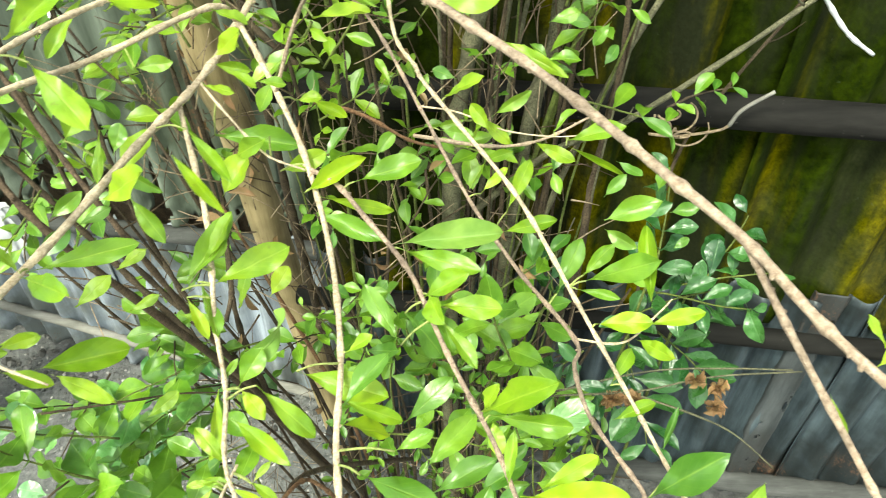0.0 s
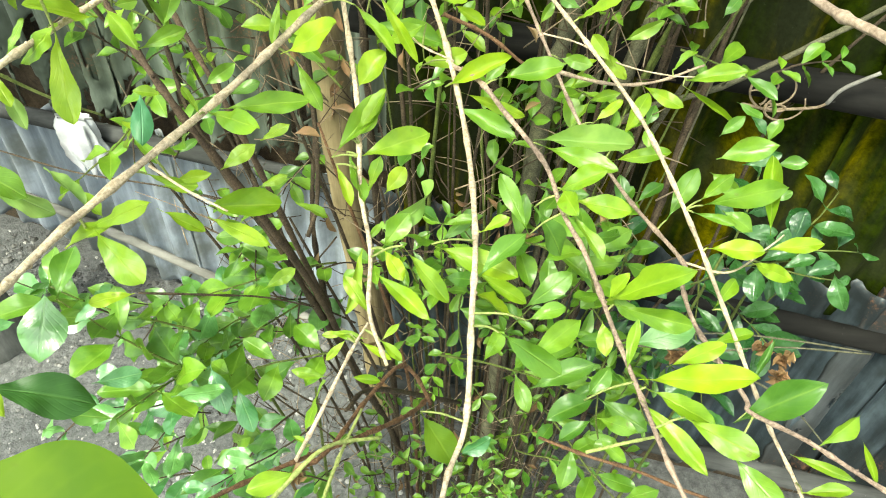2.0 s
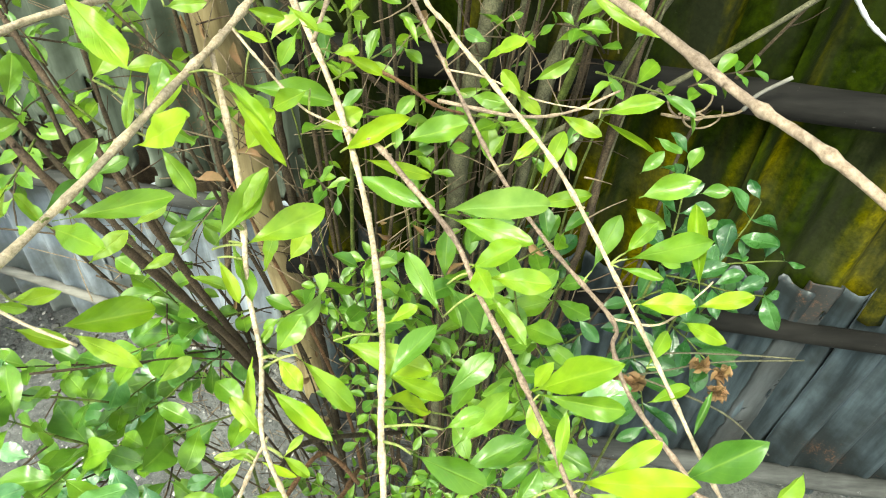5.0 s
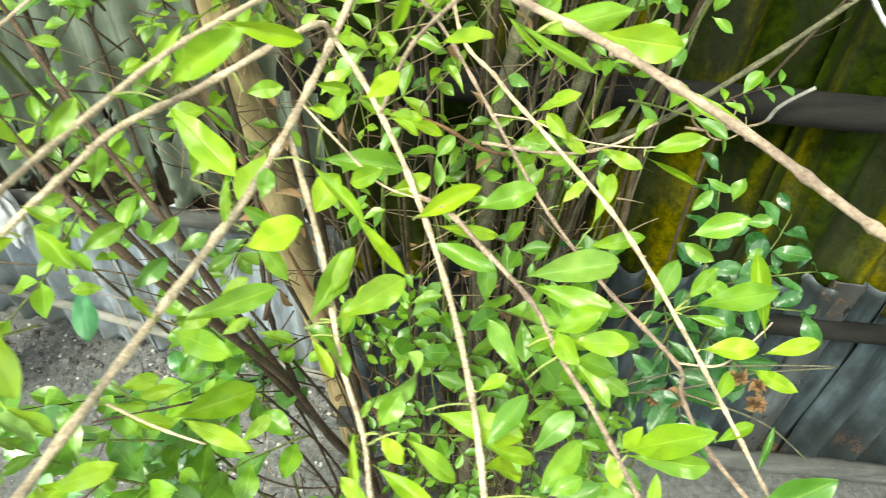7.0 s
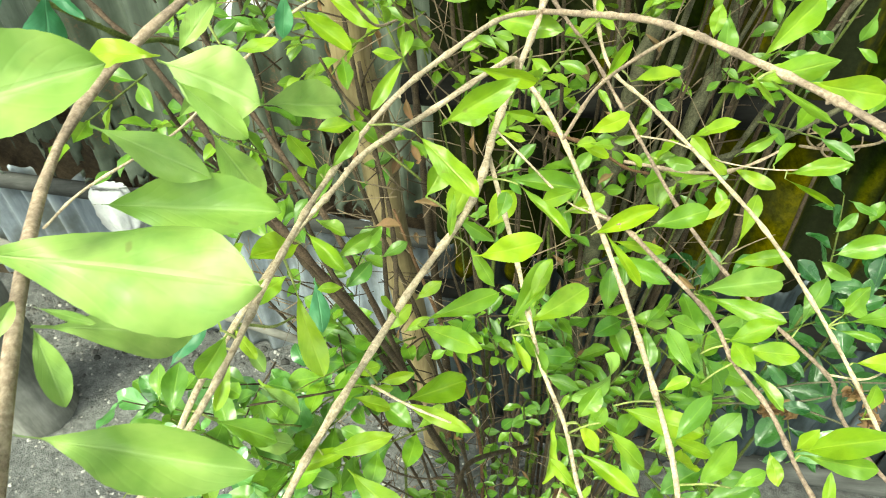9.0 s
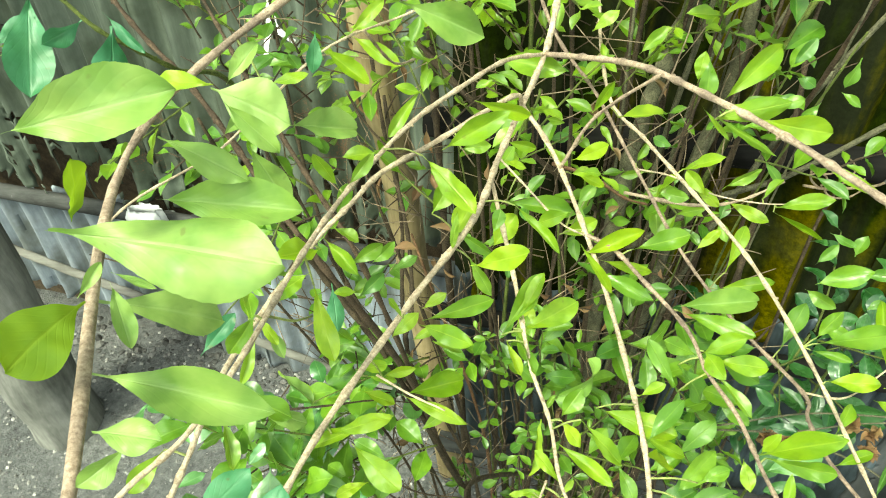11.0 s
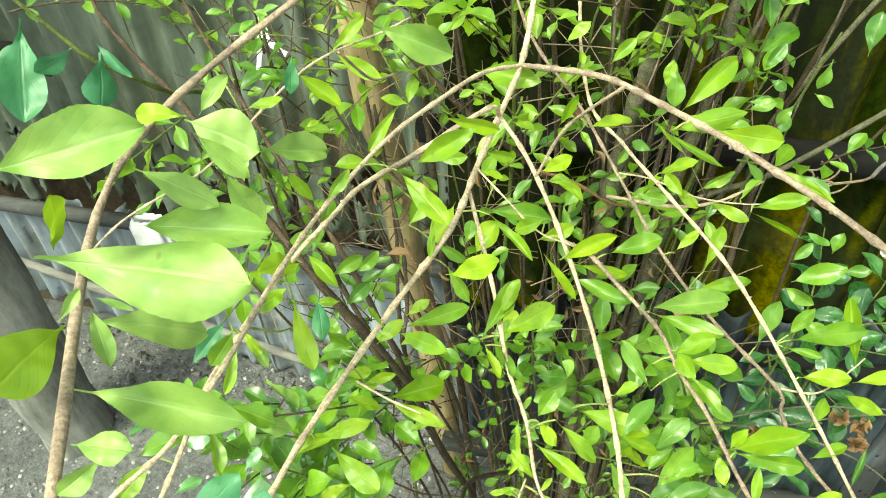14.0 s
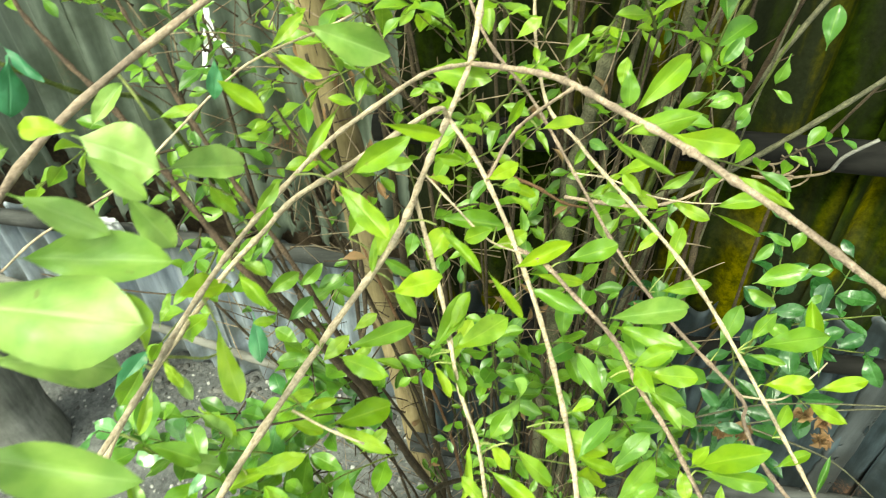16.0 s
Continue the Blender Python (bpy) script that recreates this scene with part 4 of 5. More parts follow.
leaves(twig, [
    (0.100, 0.326, 1.147,  0.124, 0.318, 1.151,  0.43),
    (0.085, 0.343, 1.180,  0.101, 0.327, 1.174,  0.47),
], BLADES_CREEPER_SHADED)
stalks(twig, [
    (0.067, 0.304, 1.260,  0.073, 0.310, 1.265),
    (0.101, 0.165, 1.262,  0.092, 0.149, 1.247),
    (-0.010, 0.463, 1.296,  -0.003, 0.459, 1.296),
    (0.018, 0.408, 1.269,  0.028, 0.411, 1.270),
    (0.035, 0.375, 1.260,  0.044, 0.376, 1.280),
    (0.035, 0.375, 1.260,  0.040, 0.374, 1.263),
    (-0.019, 0.479, 1.306,  -0.021, 0.476, 1.314),
])
twig = branch([(-0.046, 0.709, 1.390), (-0.049, 0.610, 1.368), (-0.040, 0.543, 1.337), (-0.021, 0.471, 1.345), (-0.014, 0.437, 1.350), (0.013, 0.389, 1.340), (0.047, 0.341, 1.319), (0.078, 0.282, 1.288), (0.115, 0.241, 1.235), (0.143, 0.210, 1.194), (0.164, 0.184, 1.170), (0.186, 0.150, 1.142), (0.202, 0.118, 1.117)], 0.0016, 0.0011)
leaves(twig, [
    (0.133, 0.228, 1.207,  0.144, 0.249, 1.228,  0.15),
    (0.084, 0.289, 1.297,  0.116, 0.269, 1.332,  0.32),
    (0.079, 0.286, 1.293,  0.101, 0.274, 1.298,  0.25),
    (0.121, 0.204, 1.197,  0.151, 0.201, 1.249,  0.36),
], BLADES_OLD)
leaves(twig, [
    (0.115, 0.259, 1.304,  0.117, 0.300, 1.330,  0.22),
    (0.083, 0.293, 1.298,  0.103, 0.311, 1.308,  0.37),
    (0.089, 0.271, 1.279,  0.121, 0.265, 1.285,  0.41),
    (0.111, 0.251, 1.300,  0.143, 0.253, 1.307,  0.30),
    (0.105, 0.246, 1.294,  0.119, 0.224, 1.305,  0.33),
    (0.099, 0.250, 1.247,  0.116, 0.271, 1.257,  0.32),
    (0.002, 0.415, 1.350,  0.027, 0.401, 1.373,  0.31),
    (0.033, 0.407, 1.339,  0.059, 0.411, 1.357,  0.32),
    (0.160, 0.171, 1.181,  0.184, 0.170, 1.194,  0.33),
    (0.188, 0.193, 1.212,  0.194, 0.172, 1.201,  0.19),
])
stalks(twig, [
    (0.074, 0.288, 1.293,  0.084, 0.289, 1.297),
    (0.074, 0.288, 1.293,  0.083, 0.293, 1.298),
    (0.074, 0.288, 1.293,  0.079, 0.286, 1.293),
    (0.087, 0.270, 1.276,  0.089, 0.271, 1.279),
    (0.106, 0.250, 1.248,  0.099, 0.250, 1.247),
    (0.137, 0.217, 1.202,  0.121, 0.204, 1.197),
    (-0.002, 0.414, 1.346,  0.002, 0.415, 1.350),
    (0.164, 0.184, 1.170,  0.160, 0.171, 1.181),
])
twig = branch([(-0.110, 0.446, 1.429), (-0.087, 0.404, 1.447), (-0.067, 0.361, 1.465), (-0.052, 0.336, 1.472), (-0.033, 0.294, 1.480), (-0.009, 0.258, 1.482), (0.010, 0.229, 1.481), (0.031, 0.205, 1.476), (0.053, 0.180, 1.468), (0.062, 0.152, 1.471), (0.078, 0.135, 1.464), (0.093, 0.112, 1.455), (0.110, 0.092, 1.447)], 0.0020, 0.0013, BARK_FAWN)
leaves(twig, [
    (-0.099, 0.205, 1.448,  -0.081, 0.197, 1.424,  0.15),
    (-0.147, 0.467, 1.414,  -0.096, 0.439, 1.421,  0.36),
    (-0.087, 0.253, 1.454,  -0.076, 0.252, 1.446,  0.33),
    (-0.027, 0.284, 1.481,  0.006, 0.308, 1.504,  0.27),
    (-0.032, 0.270, 1.479,  0.007, 0.281, 1.485,  0.30),
    (-0.013, 0.264, 1.483,  0.022, 0.261, 1.477,  0.41),
    (-0.026, 0.282, 1.481,  -0.011, 0.272, 1.480,  0.47),
    (0.022, 0.263, 1.461,  0.049, 0.244, 1.454,  0.19),
    (-0.049, 0.241, 1.502,  -0.033, 0.238, 1.486,  0.11),
    (-0.049, 0.218, 1.510,  -0.021, 0.215, 1.494,  0.11),
])
leaves(twig, [
    (-0.007, 0.401, 1.432,  -0.005, 0.410, 1.451,  0.47),
    (-0.047, 0.415, 1.445,  -0.030, 0.421, 1.463,  0.38),
])
leaves(twig, [
    (-0.006, 0.390, 1.456,  -0.005, 0.377, 1.432,  0.47),
], BLADES_OLD)
stalks(twig, [
    (-0.021, 0.275, 1.482,  -0.032, 0.270, 1.479),
])
twig = branch([(0.078, 0.135, 1.464), (0.089, 0.121, 1.447), (0.107, 0.098, 1.421), (0.118, 0.085, 1.405)], 0.0011, 0.0009, BARK_FAWN)
leaves(twig, [
    (0.117, 0.118, 1.440,  0.113, 0.124, 1.447,  0.30),
    (0.115, 0.115, 1.436,  0.125, 0.120, 1.442,  0.40),
    (0.102, 0.110, 1.431,  0.106, 0.102, 1.422,  0.20),
])
twig = branch([(-0.098, 0.359, 1.385), (-0.083, 0.357, 1.422), (-0.069, 0.343, 1.448), (-0.049, 0.328, 1.474)], 0.0012, 0.0010, BARK_FAWN)
leaves(twig, [
    (-0.117, 0.336, 1.444,  -0.100, 0.341, 1.436,  0.41),
    (-0.100, 0.275, 1.448,  -0.082, 0.266, 1.463,  0.35),
    (-0.067, 0.342, 1.437,  -0.038, 0.350, 1.435,  0.36),
    (-0.088, 0.309, 1.458,  -0.078, 0.307, 1.480,  0.24),
    (-0.084, 0.387, 1.364,  -0.062, 0.383, 1.353,  0.33),
])
stalks(twig, [
    (-0.073, 0.347, 1.442,  -0.067, 0.342, 1.437),
])
twig = branch([(-0.126, 0.407, 1.407), (-0.134, 0.386, 1.425), (-0.183, 0.331, 1.420), (-0.210, 0.292, 1.423), (-0.223, 0.263, 1.421), (-0.238, 0.237, 1.415), (-0.253, 0.190, 1.410), (-0.265, 0.150, 1.402), (-0.270, 0.113, 1.391), (-0.273, 0.078, 1.386)], 0.0017, 0.0013)
leaves(twig, [
    (-0.224, 0.227, 1.432,  -0.210, 0.224, 1.427,  0.50),
    (-0.232, 0.200, 1.424,  -0.257, 0.203, 1.400,  0.30),
    (-0.258, 0.147, 1.392,  -0.236, 0.151, 1.371,  0.38),
    (-0.259, 0.178, 1.412,  -0.268, 0.201, 1.438,  0.32),
    (-0.256, 0.182, 1.410,  -0.244, 0.172, 1.401,  0.33),
    (-0.236, 0.234, 1.410,  -0.249, 0.208, 1.427,  0.45),
    (-0.235, 0.240, 1.413,  -0.213, 0.222, 1.404,  0.29),
    (-0.251, 0.317, 1.364,  -0.240, 0.324, 1.389,  0.39),
    (-0.166, 0.339, 1.411,  -0.146, 0.343, 1.413,  0.47),
    (-0.265, 0.139, 1.383,  -0.256, 0.121, 1.368,  0.32),
])
leaves(twig, [
    (-0.280, 0.113, 1.395,  -0.290, 0.094, 1.391,  0.47),
    (-0.224, 0.241, 1.392,  -0.205, 0.255, 1.398,  0.38),
    (-0.244, 0.261, 1.403,  -0.234, 0.268, 1.404,  0.57),
    (-0.271, 0.212, 1.398,  -0.266, 0.224, 1.412,  0.28),
    (-0.247, 0.160, 1.423,  -0.250, 0.140, 1.409,  0.24),
])
leaves(twig, [
    (-0.253, 0.146, 1.382,  -0.230, 0.156, 1.360,  0.33),
    (-0.254, 0.183, 1.403,  -0.242, 0.173, 1.390,  0.33),
], BLADES_PALE)
leaves(twig, [
    (-0.301, 0.190, 1.364,  -0.287, 0.214, 1.377,  0.38),
], BLADES_TEAL)
stalks(twig, [
    (-0.266, 0.146, 1.401,  -0.258, 0.147, 1.392),
    (-0.256, 0.179, 1.408,  -0.259, 0.178, 1.412),
    (-0.240, 0.232, 1.415,  -0.236, 0.234, 1.410),
    (-0.236, 0.242, 1.416,  -0.235, 0.240, 1.413),
    (-0.171, 0.345, 1.421,  -0.166, 0.339, 1.411),
    (-0.270, 0.113, 1.391,  -0.280, 0.113, 1.395),
    (-0.255, 0.184, 1.409,  -0.254, 0.183, 1.403),
    (-0.232, 0.248, 1.418,  -0.244, 0.261, 1.403),
    (-0.260, 0.169, 1.407,  -0.247, 0.160, 1.423),
])
twig = branch([(-0.110, 0.446, 1.429), (-0.139, 0.407, 1.442), (-0.167, 0.365, 1.443), (-0.192, 0.322, 1.443), (-0.211, 0.277, 1.441), (-0.223, 0.231, 1.443), (-0.231, 0.178, 1.446), (-0.239, 0.134, 1.442), (-0.253, 0.098, 1.433), (-0.269, 0.075, 1.429), (-0.277, 0.052, 1.426)], 0.0016, 0.0011)
leaves(twig, [
    (-0.146, 0.401, 1.436,  -0.130, 0.400, 1.433,  0.40),
    (-0.194, 0.368, 1.440,  -0.216, 0.345, 1.415,  0.22),
    (-0.239, 0.149, 1.447,  -0.252, 0.142, 1.428,  0.43),
    (-0.227, 0.191, 1.425,  -0.215, 0.164, 1.400,  0.30),
    (-0.223, 0.244, 1.445,  -0.232, 0.239, 1.470,  0.29),
    (-0.220, 0.248, 1.443,  -0.207, 0.261, 1.458,  0.33),
    (-0.168, 0.250, 1.468,  -0.136, 0.247, 1.493,  0.30),
    (-0.183, 0.280, 1.444,  -0.151, 0.249, 1.431,  0.31),
    (-0.154, 0.285, 1.477,  -0.124, 0.295, 1.463,  0.25),
    (-0.238, 0.296, 1.463,  -0.225, 0.298, 1.460,  0.43),
])
stalks(twig, [
    (-0.236, 0.149, 1.444,  -0.239, 0.149, 1.447),
    (-0.229, 0.191, 1.446,  -0.227, 0.191, 1.425),
    (-0.221, 0.243, 1.442,  -0.223, 0.244, 1.445),
    (-0.207, 0.288, 1.442,  -0.183, 0.280, 1.444),
])
twig = branch([(-0.206, 0.518, 1.438), (-0.226, 0.489, 1.438), (-0.262, 0.445, 1.439), (-0.283, 0.411, 1.435), (-0.308, 0.357, 1.423), (-0.326, 0.320, 1.414), (-0.360, 0.273, 1.410), (-0.370, 0.243, 1.408)], 0.0010, 0.0007)
leaves(twig, [
    (-0.262, 0.445, 1.439,  -0.234, 0.466, 1.460,  0.25),
    (-0.259, 0.449, 1.439,  -0.221, 0.436, 1.420,  0.30),
])
twig = branch([(-0.185, 0.317, 1.567), (-0.291, 0.201, 1.508), (-0.228, 0.011, 1.507)], 0.0018, 0.0014, BARK_FAWN)
leaves(twig, [
    (-0.247, 0.183, 1.537,  -0.273, 0.191, 1.534,  0.35),
    (-0.227, 0.264, 1.515,  -0.206, 0.261, 1.497,  0.33),
    (-0.252, 0.243, 1.505,  -0.232, 0.252, 1.506,  0.30),
])
leaves(twig, [
    (-0.289, 0.122, 1.513,  -0.208, 0.117, 1.511,  0.40),
    (-0.259, 0.141, 1.514,  -0.208, 0.146, 1.508,  0.37),
    (-0.283, 0.116, 1.555,  -0.236, 0.135, 1.561,  0.45),
    (-0.255, 0.149, 1.535,  -0.225, 0.149, 1.519,  0.35),
    (-0.247, 0.180, 1.537,  -0.217, 0.179, 1.526,  0.75),
    (-0.244, 0.187, 1.535,  -0.233, 0.199, 1.547,  0.40),
    (-0.249, 0.183, 1.514,  -0.242, 0.197, 1.518,  0.37),
    (-0.222, 0.185, 1.519,  -0.200, 0.213, 1.502,  0.40),
    (-0.299, 0.138, 1.462,  -0.258, 0.166, 1.427,  0.35),
    (-0.265, 0.084, 1.487,  -0.206, 0.081, 1.480,  0.29),
], BLADES_PALE)
leaves(twig, [
    (-0.236, 0.048, 1.512,  -0.216, 0.047, 1.514,  0.48),
    (-0.253, 0.082, 1.524,  -0.249, 0.092, 1.529,  0.33),
    (-0.252, 0.095, 1.518,  -0.245, 0.083, 1.502,  0.33),
    (-0.257, 0.103, 1.514,  -0.245, 0.105, 1.506,  0.19),
    (-0.237, 0.167, 1.539,  -0.219, 0.164, 1.520,  0.34),
    (-0.240, 0.185, 1.509,  -0.227, 0.181, 1.481,  0.42),
    (-0.225, 0.045, 1.512,  -0.232, 0.033, 1.510,  0.52),
    (-0.196, 0.313, 1.519,  -0.149, 0.313, 1.502,  0.43),
], BLADES_PALE)
leaves(twig, [
    (-0.268, 0.110, 1.528,  -0.260, 0.115, 1.548,  0.54),
    (-0.251, 0.082, 1.523,  -0.260, 0.057, 1.526,  0.76),
], BLADES_BACKLIT)
leaves(twig, [
    (-0.245, 0.314, 1.502,  -0.246, 0.303, 1.481,  0.38),
], BLADES_TEAL)
stalks(twig, [
    (-0.264, 0.250, 1.526,  -0.252, 0.243, 1.505),
])
twig = branch([(-0.073, 0.254, 1.111), (-0.081, 0.204, 1.162), (-0.102, 0.148, 1.221), (-0.128, 0.117, 1.243), (-0.149, 0.093, 1.257), (-0.169, 0.065, 1.273)], 0.0016, 0.0009, BARK_RED)
leaves(twig, [
    (-0.169, -0.006, 1.424,  -0.102, 0.005, 1.428,  0.50),
], BLADES_BACKLIT)
leaves(twig, [
    (-0.008, 0.204, 1.205,  0.027, 0.213, 1.229,  0.36),
], BLADES_OLD)
leaves(twig, [
    (-0.249, 0.255, 1.110,  -0.230, 0.230, 1.085,  0.47),
    (-0.227, 0.247, 1.095,  -0.208, 0.224, 1.074,  0.47),
    (-0.046, 0.188, 1.142,  -0.026, 0.200, 1.149,  0.57),
], BLADES_GLOSS)
twig = branch([(-0.071, 0.235, 1.128), (-0.082, 0.230, 1.167), (-0.093, 0.221, 1.188), (-0.105, 0.176, 1.213), (-0.113, 0.123, 1.246), (-0.123, 0.108, 1.253)], 0.0015, 0.0011, BARK_RED)
leaves(twig, [
    (-0.190, 0.333, 1.223,  -0.165, 0.332, 1.213,  0.38),
    (-0.191, 0.250, 1.215,  -0.171, 0.266, 1.221,  0.38),
    (-0.123, 0.160, 1.253,  -0.131, 0.137, 1.239,  0.43),
    (-0.119, 0.102, 1.263,  -0.141, 0.089, 1.263,  0.43),
])
leaves(twig, [
    (-0.299, 0.195, 1.162,  -0.272, 0.211, 1.156,  0.47),
    (-0.264, 0.219, 1.118,  -0.229, 0.234, 1.112,  0.47),
], BLADES_GLOSS)
stalks(twig, [
    (-0.123, 0.108, 1.253,  -0.119, 0.102, 1.263),
])
twig = branch([(-0.128, 0.117, 1.243), (-0.115, 0.123, 1.277), (-0.108, 0.160, 1.279), (-0.102, 0.178, 1.283)], 0.0011, 0.0007)
leaves(twig, [
    (-0.105, 0.168, 1.280,  -0.087, 0.163, 1.274,  0.20),
    (-0.101, 0.170, 1.280,  -0.119, 0.170, 1.281,  0.30),
    (-0.122, 0.162, 1.253,  -0.141, 0.160, 1.257,  0.33),
    (-0.110, 0.170, 1.282,  -0.124, 0.167, 1.283,  0.28),
    (-0.111, 0.168, 1.281,  -0.120, 0.157, 1.275,  0.28),
    (-0.095, 0.171, 1.280,  -0.082, 0.164, 1.272,  0.33),
    (-0.094, 0.170, 1.279,  -0.086, 0.179, 1.285,  0.28),
    (-0.110, 0.164, 1.253,  -0.094, 0.165, 1.250,  0.33),
    (-0.121, 0.122, 1.252,  -0.130, 0.124, 1.255,  0.28),
])
stalks(twig, [
    (-0.106, 0.168, 1.280,  -0.110, 0.170, 1.282),
    (-0.106, 0.166, 1.280,  -0.111, 0.168, 1.281),
    (-0.103, 0.174, 1.282,  -0.095, 0.171, 1.280),
    (-0.103, 0.174, 1.282,  -0.094, 0.170, 1.279),
    (-0.125, 0.118, 1.252,  -0.121, 0.122, 1.252),
])
twig = branch([(-0.141, 0.358, 1.393), (-0.120, 0.332, 1.386), (-0.097, 0.311, 1.374), (-0.075, 0.303, 1.369)], 0.0008, 0.0005)
leaves(twig, [
    (-0.134, 0.343, 1.366,  -0.084, 0.341, 1.362,  0.31),
    (-0.092, 0.308, 1.387,  -0.113, 0.311, 1.373,  0.44),
    (-0.091, 0.303, 1.422,  -0.078, 0.307, 1.418,  0.44),
])
stalks(twig, [
    (-0.128, 0.341, 1.389,  -0.134, 0.343, 1.366),
    (-0.094, 0.310, 1.373,  -0.092, 0.308, 1.387),
])
twig = branch([(-0.019, 0.479, 1.306), (0.012, 0.474, 1.303), (0.047, 0.457, 1.297), (0.086, 0.447, 1.297), (0.119, 0.440, 1.304)], 0.0008, 0.0004)
leaves(twig, [
    (0.026, 0.464, 1.307,  0.052, 0.450, 1.288,  0.30),
    (0.096, 0.443, 1.296,  0.135, 0.432, 1.316,  0.33),
    (0.094, 0.441, 1.293,  0.142, 0.443, 1.263,  0.10),
    (0.085, 0.449, 1.300,  0.103, 0.466, 1.312,  0.31),
    (0.079, 0.513, 1.251,  0.112, 0.481, 1.248,  0.28),
])
leaves(twig, [
    (0.011, 0.485, 1.326,  -0.008, 0.489, 1.333,  0.50),
    (0.112, 0.518, 1.418,  0.097, 0.511, 1.392,  0.43),
    (0.102, 0.506, 1.386,  0.115, 0.498, 1.380,  0.47),
    (0.093, 0.518, 1.358,  0.116, 0.512, 1.362,  0.47),
    (0.153, 0.515, 1.400,  0.147, 0.506, 1.376,  0.43),
    (0.143, 0.506, 1.373,  0.158, 0.495, 1.366,  0.38),
    (0.130, 0.506, 1.363,  0.118, 0.501, 1.345,  0.47),
    (0.121, 0.396, 1.309,  0.137, 0.383, 1.305,  0.43),
    (0.113, 0.382, 1.288,  0.127, 0.388, 1.304,  0.43),
    (0.177, 0.415, 1.247,  0.197, 0.411, 1.256,  0.52),
], BLADES_OLD)
leaves(twig, [
    (0.168, 0.427, 1.259,  0.174, 0.435, 1.277,  0.57),
    (0.179, 0.397, 1.224,  0.191, 0.399, 1.234,  0.47),
    (0.093, 0.566, 1.302,  0.123, 0.561, 1.308,  0.47),
    (0.142, 0.553, 1.301,  0.153, 0.557, 1.319,  0.57),
    (0.122, 0.397, 1.246,  0.144, 0.380, 1.241,  0.47),
    (0.084, 0.477, 1.409,  0.098, 0.482, 1.431,  0.43),
    (0.141, 0.442, 1.438,  0.144, 0.453, 1.467,  0.47),
    (0.090, 0.472, 1.404,  0.102, 0.465, 1.399,  0.57),
    (0.075, 0.465, 1.380,  0.096, 0.462, 1.389,  0.47),
], BLADES_OLD)
leaves(twig, [
    (0.269, 0.419, 1.140,  0.279, 0.390, 1.116,  0.47),
    (0.150, 0.411, 1.246,  0.175, 0.409, 1.261,  0.40),
], BLADES_CREEPER_SHADED)
stalks(twig, [
    (0.095, 0.445, 1.298,  0.096, 0.443, 1.296),
    (0.095, 0.445, 1.298,  0.094, 0.441, 1.293),
    (0.086, 0.447, 1.297,  0.085, 0.449, 1.300),
])
twig = branch([(0.079, 0.272, 1.264), (0.111, 0.276, 1.256), (0.131, 0.284, 1.274), (0.139, 0.289, 1.281)], 0.0008, 0.0005)
twig = branch([(-0.199, 0.182, 1.369), (-0.180, 0.175, 1.363), (-0.161, 0.170, 1.358)], 0.0007, 0.0005)
branch([(0.026, 0.166, 1.204), (0.050, 0.171, 1.213), (0.071, 0.169, 1.231)], 0.0011, 0.0008, STALK_GREEN, 6, "twig")
branch([(0.006, 0.203, 1.153), (0.034, 0.184, 1.170), (0.059, 0.167, 1.189), (0.082, 0.153, 1.199), (0.108, 0.138, 1.213)], 0.0011, 0.0009, BARK_RED, 6, "twig")
branch([(-0.130, 0.065, 1.283), (-0.120, 0.084, 1.283), (-0.106, 0.104, 1.285), (-0.085, 0.122, 1.268)], 0.0012, 0.0008, STALK_GREEN, 6, "twig")
branch([(-0.104, 0.076, 1.270), (-0.103, 0.088, 1.276), (-0.101, 0.108, 1.274), (-0.096, 0.131, 1.276)], 0.001, 0.0007, STALK_GREEN, 6, "twig")
branch([(-0.256, 0.186, 1.406), (-0.254, 0.195, 1.395), (-0.248, 0.205, 1.382), (-0.248, 0.231, 1.358)], 0.0008, 0.0006, STALK_GREEN, 6, "twig")
branch([(-0.219, 0.321, 1.499), (-0.216, 0.388, 1.447), (-0.208, 0.436, 1.427)], 0.0009, 0.0007, BARK_FAWN, 6, "twig")
branch([(-0.096, 0.451, 1.327), (-0.061, 0.460, 1.309), (-0.028, 0.463, 1.285), (-0.004, 0.473, 1.271)], 0.0017, 0.0011, BARK_RED, 6, "twig")
branch([(-0.025, 0.482, 1.277), (0.040, 0.483, 1.265), (0.084, 0.494, 1.264), (0.127, 0.511, 1.276)], 0.0016, 0.001, BARK_FAWN, 6, "twig")


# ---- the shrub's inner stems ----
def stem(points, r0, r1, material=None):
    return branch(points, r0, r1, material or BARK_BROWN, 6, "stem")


FOOT = [(-0.175, 0.66, 0.35), (-0.13, 0.71, GROUND - 0.02)]
stem([(-0.43, 0.50, 1.33), (-0.421, 0.514, 1.269), (-0.400, 0.524, 1.220), (-0.363, 0.518, 1.154), (-0.325, 0.505, 1.094), (-0.280, 0.493, 1.021), (-0.257, 0.514, 0.912), (-0.231, 0.556, 0.751), (-0.214, 0.591, 0.613)] + FOOT, 0.0016, 0.0046)
stem([(-0.43, 0.63, 1.36), (-0.418, 0.608, 1.251), (-0.408, 0.597, 1.181), (-0.389, 0.581, 1.106), (-0.332, 0.560, 1.022), (-0.271, 0.538, 0.937), (-0.243, 0.563, 0.788), (-0.222, 0.591, 0.643)] + FOOT, 0.0018, 0.0042)
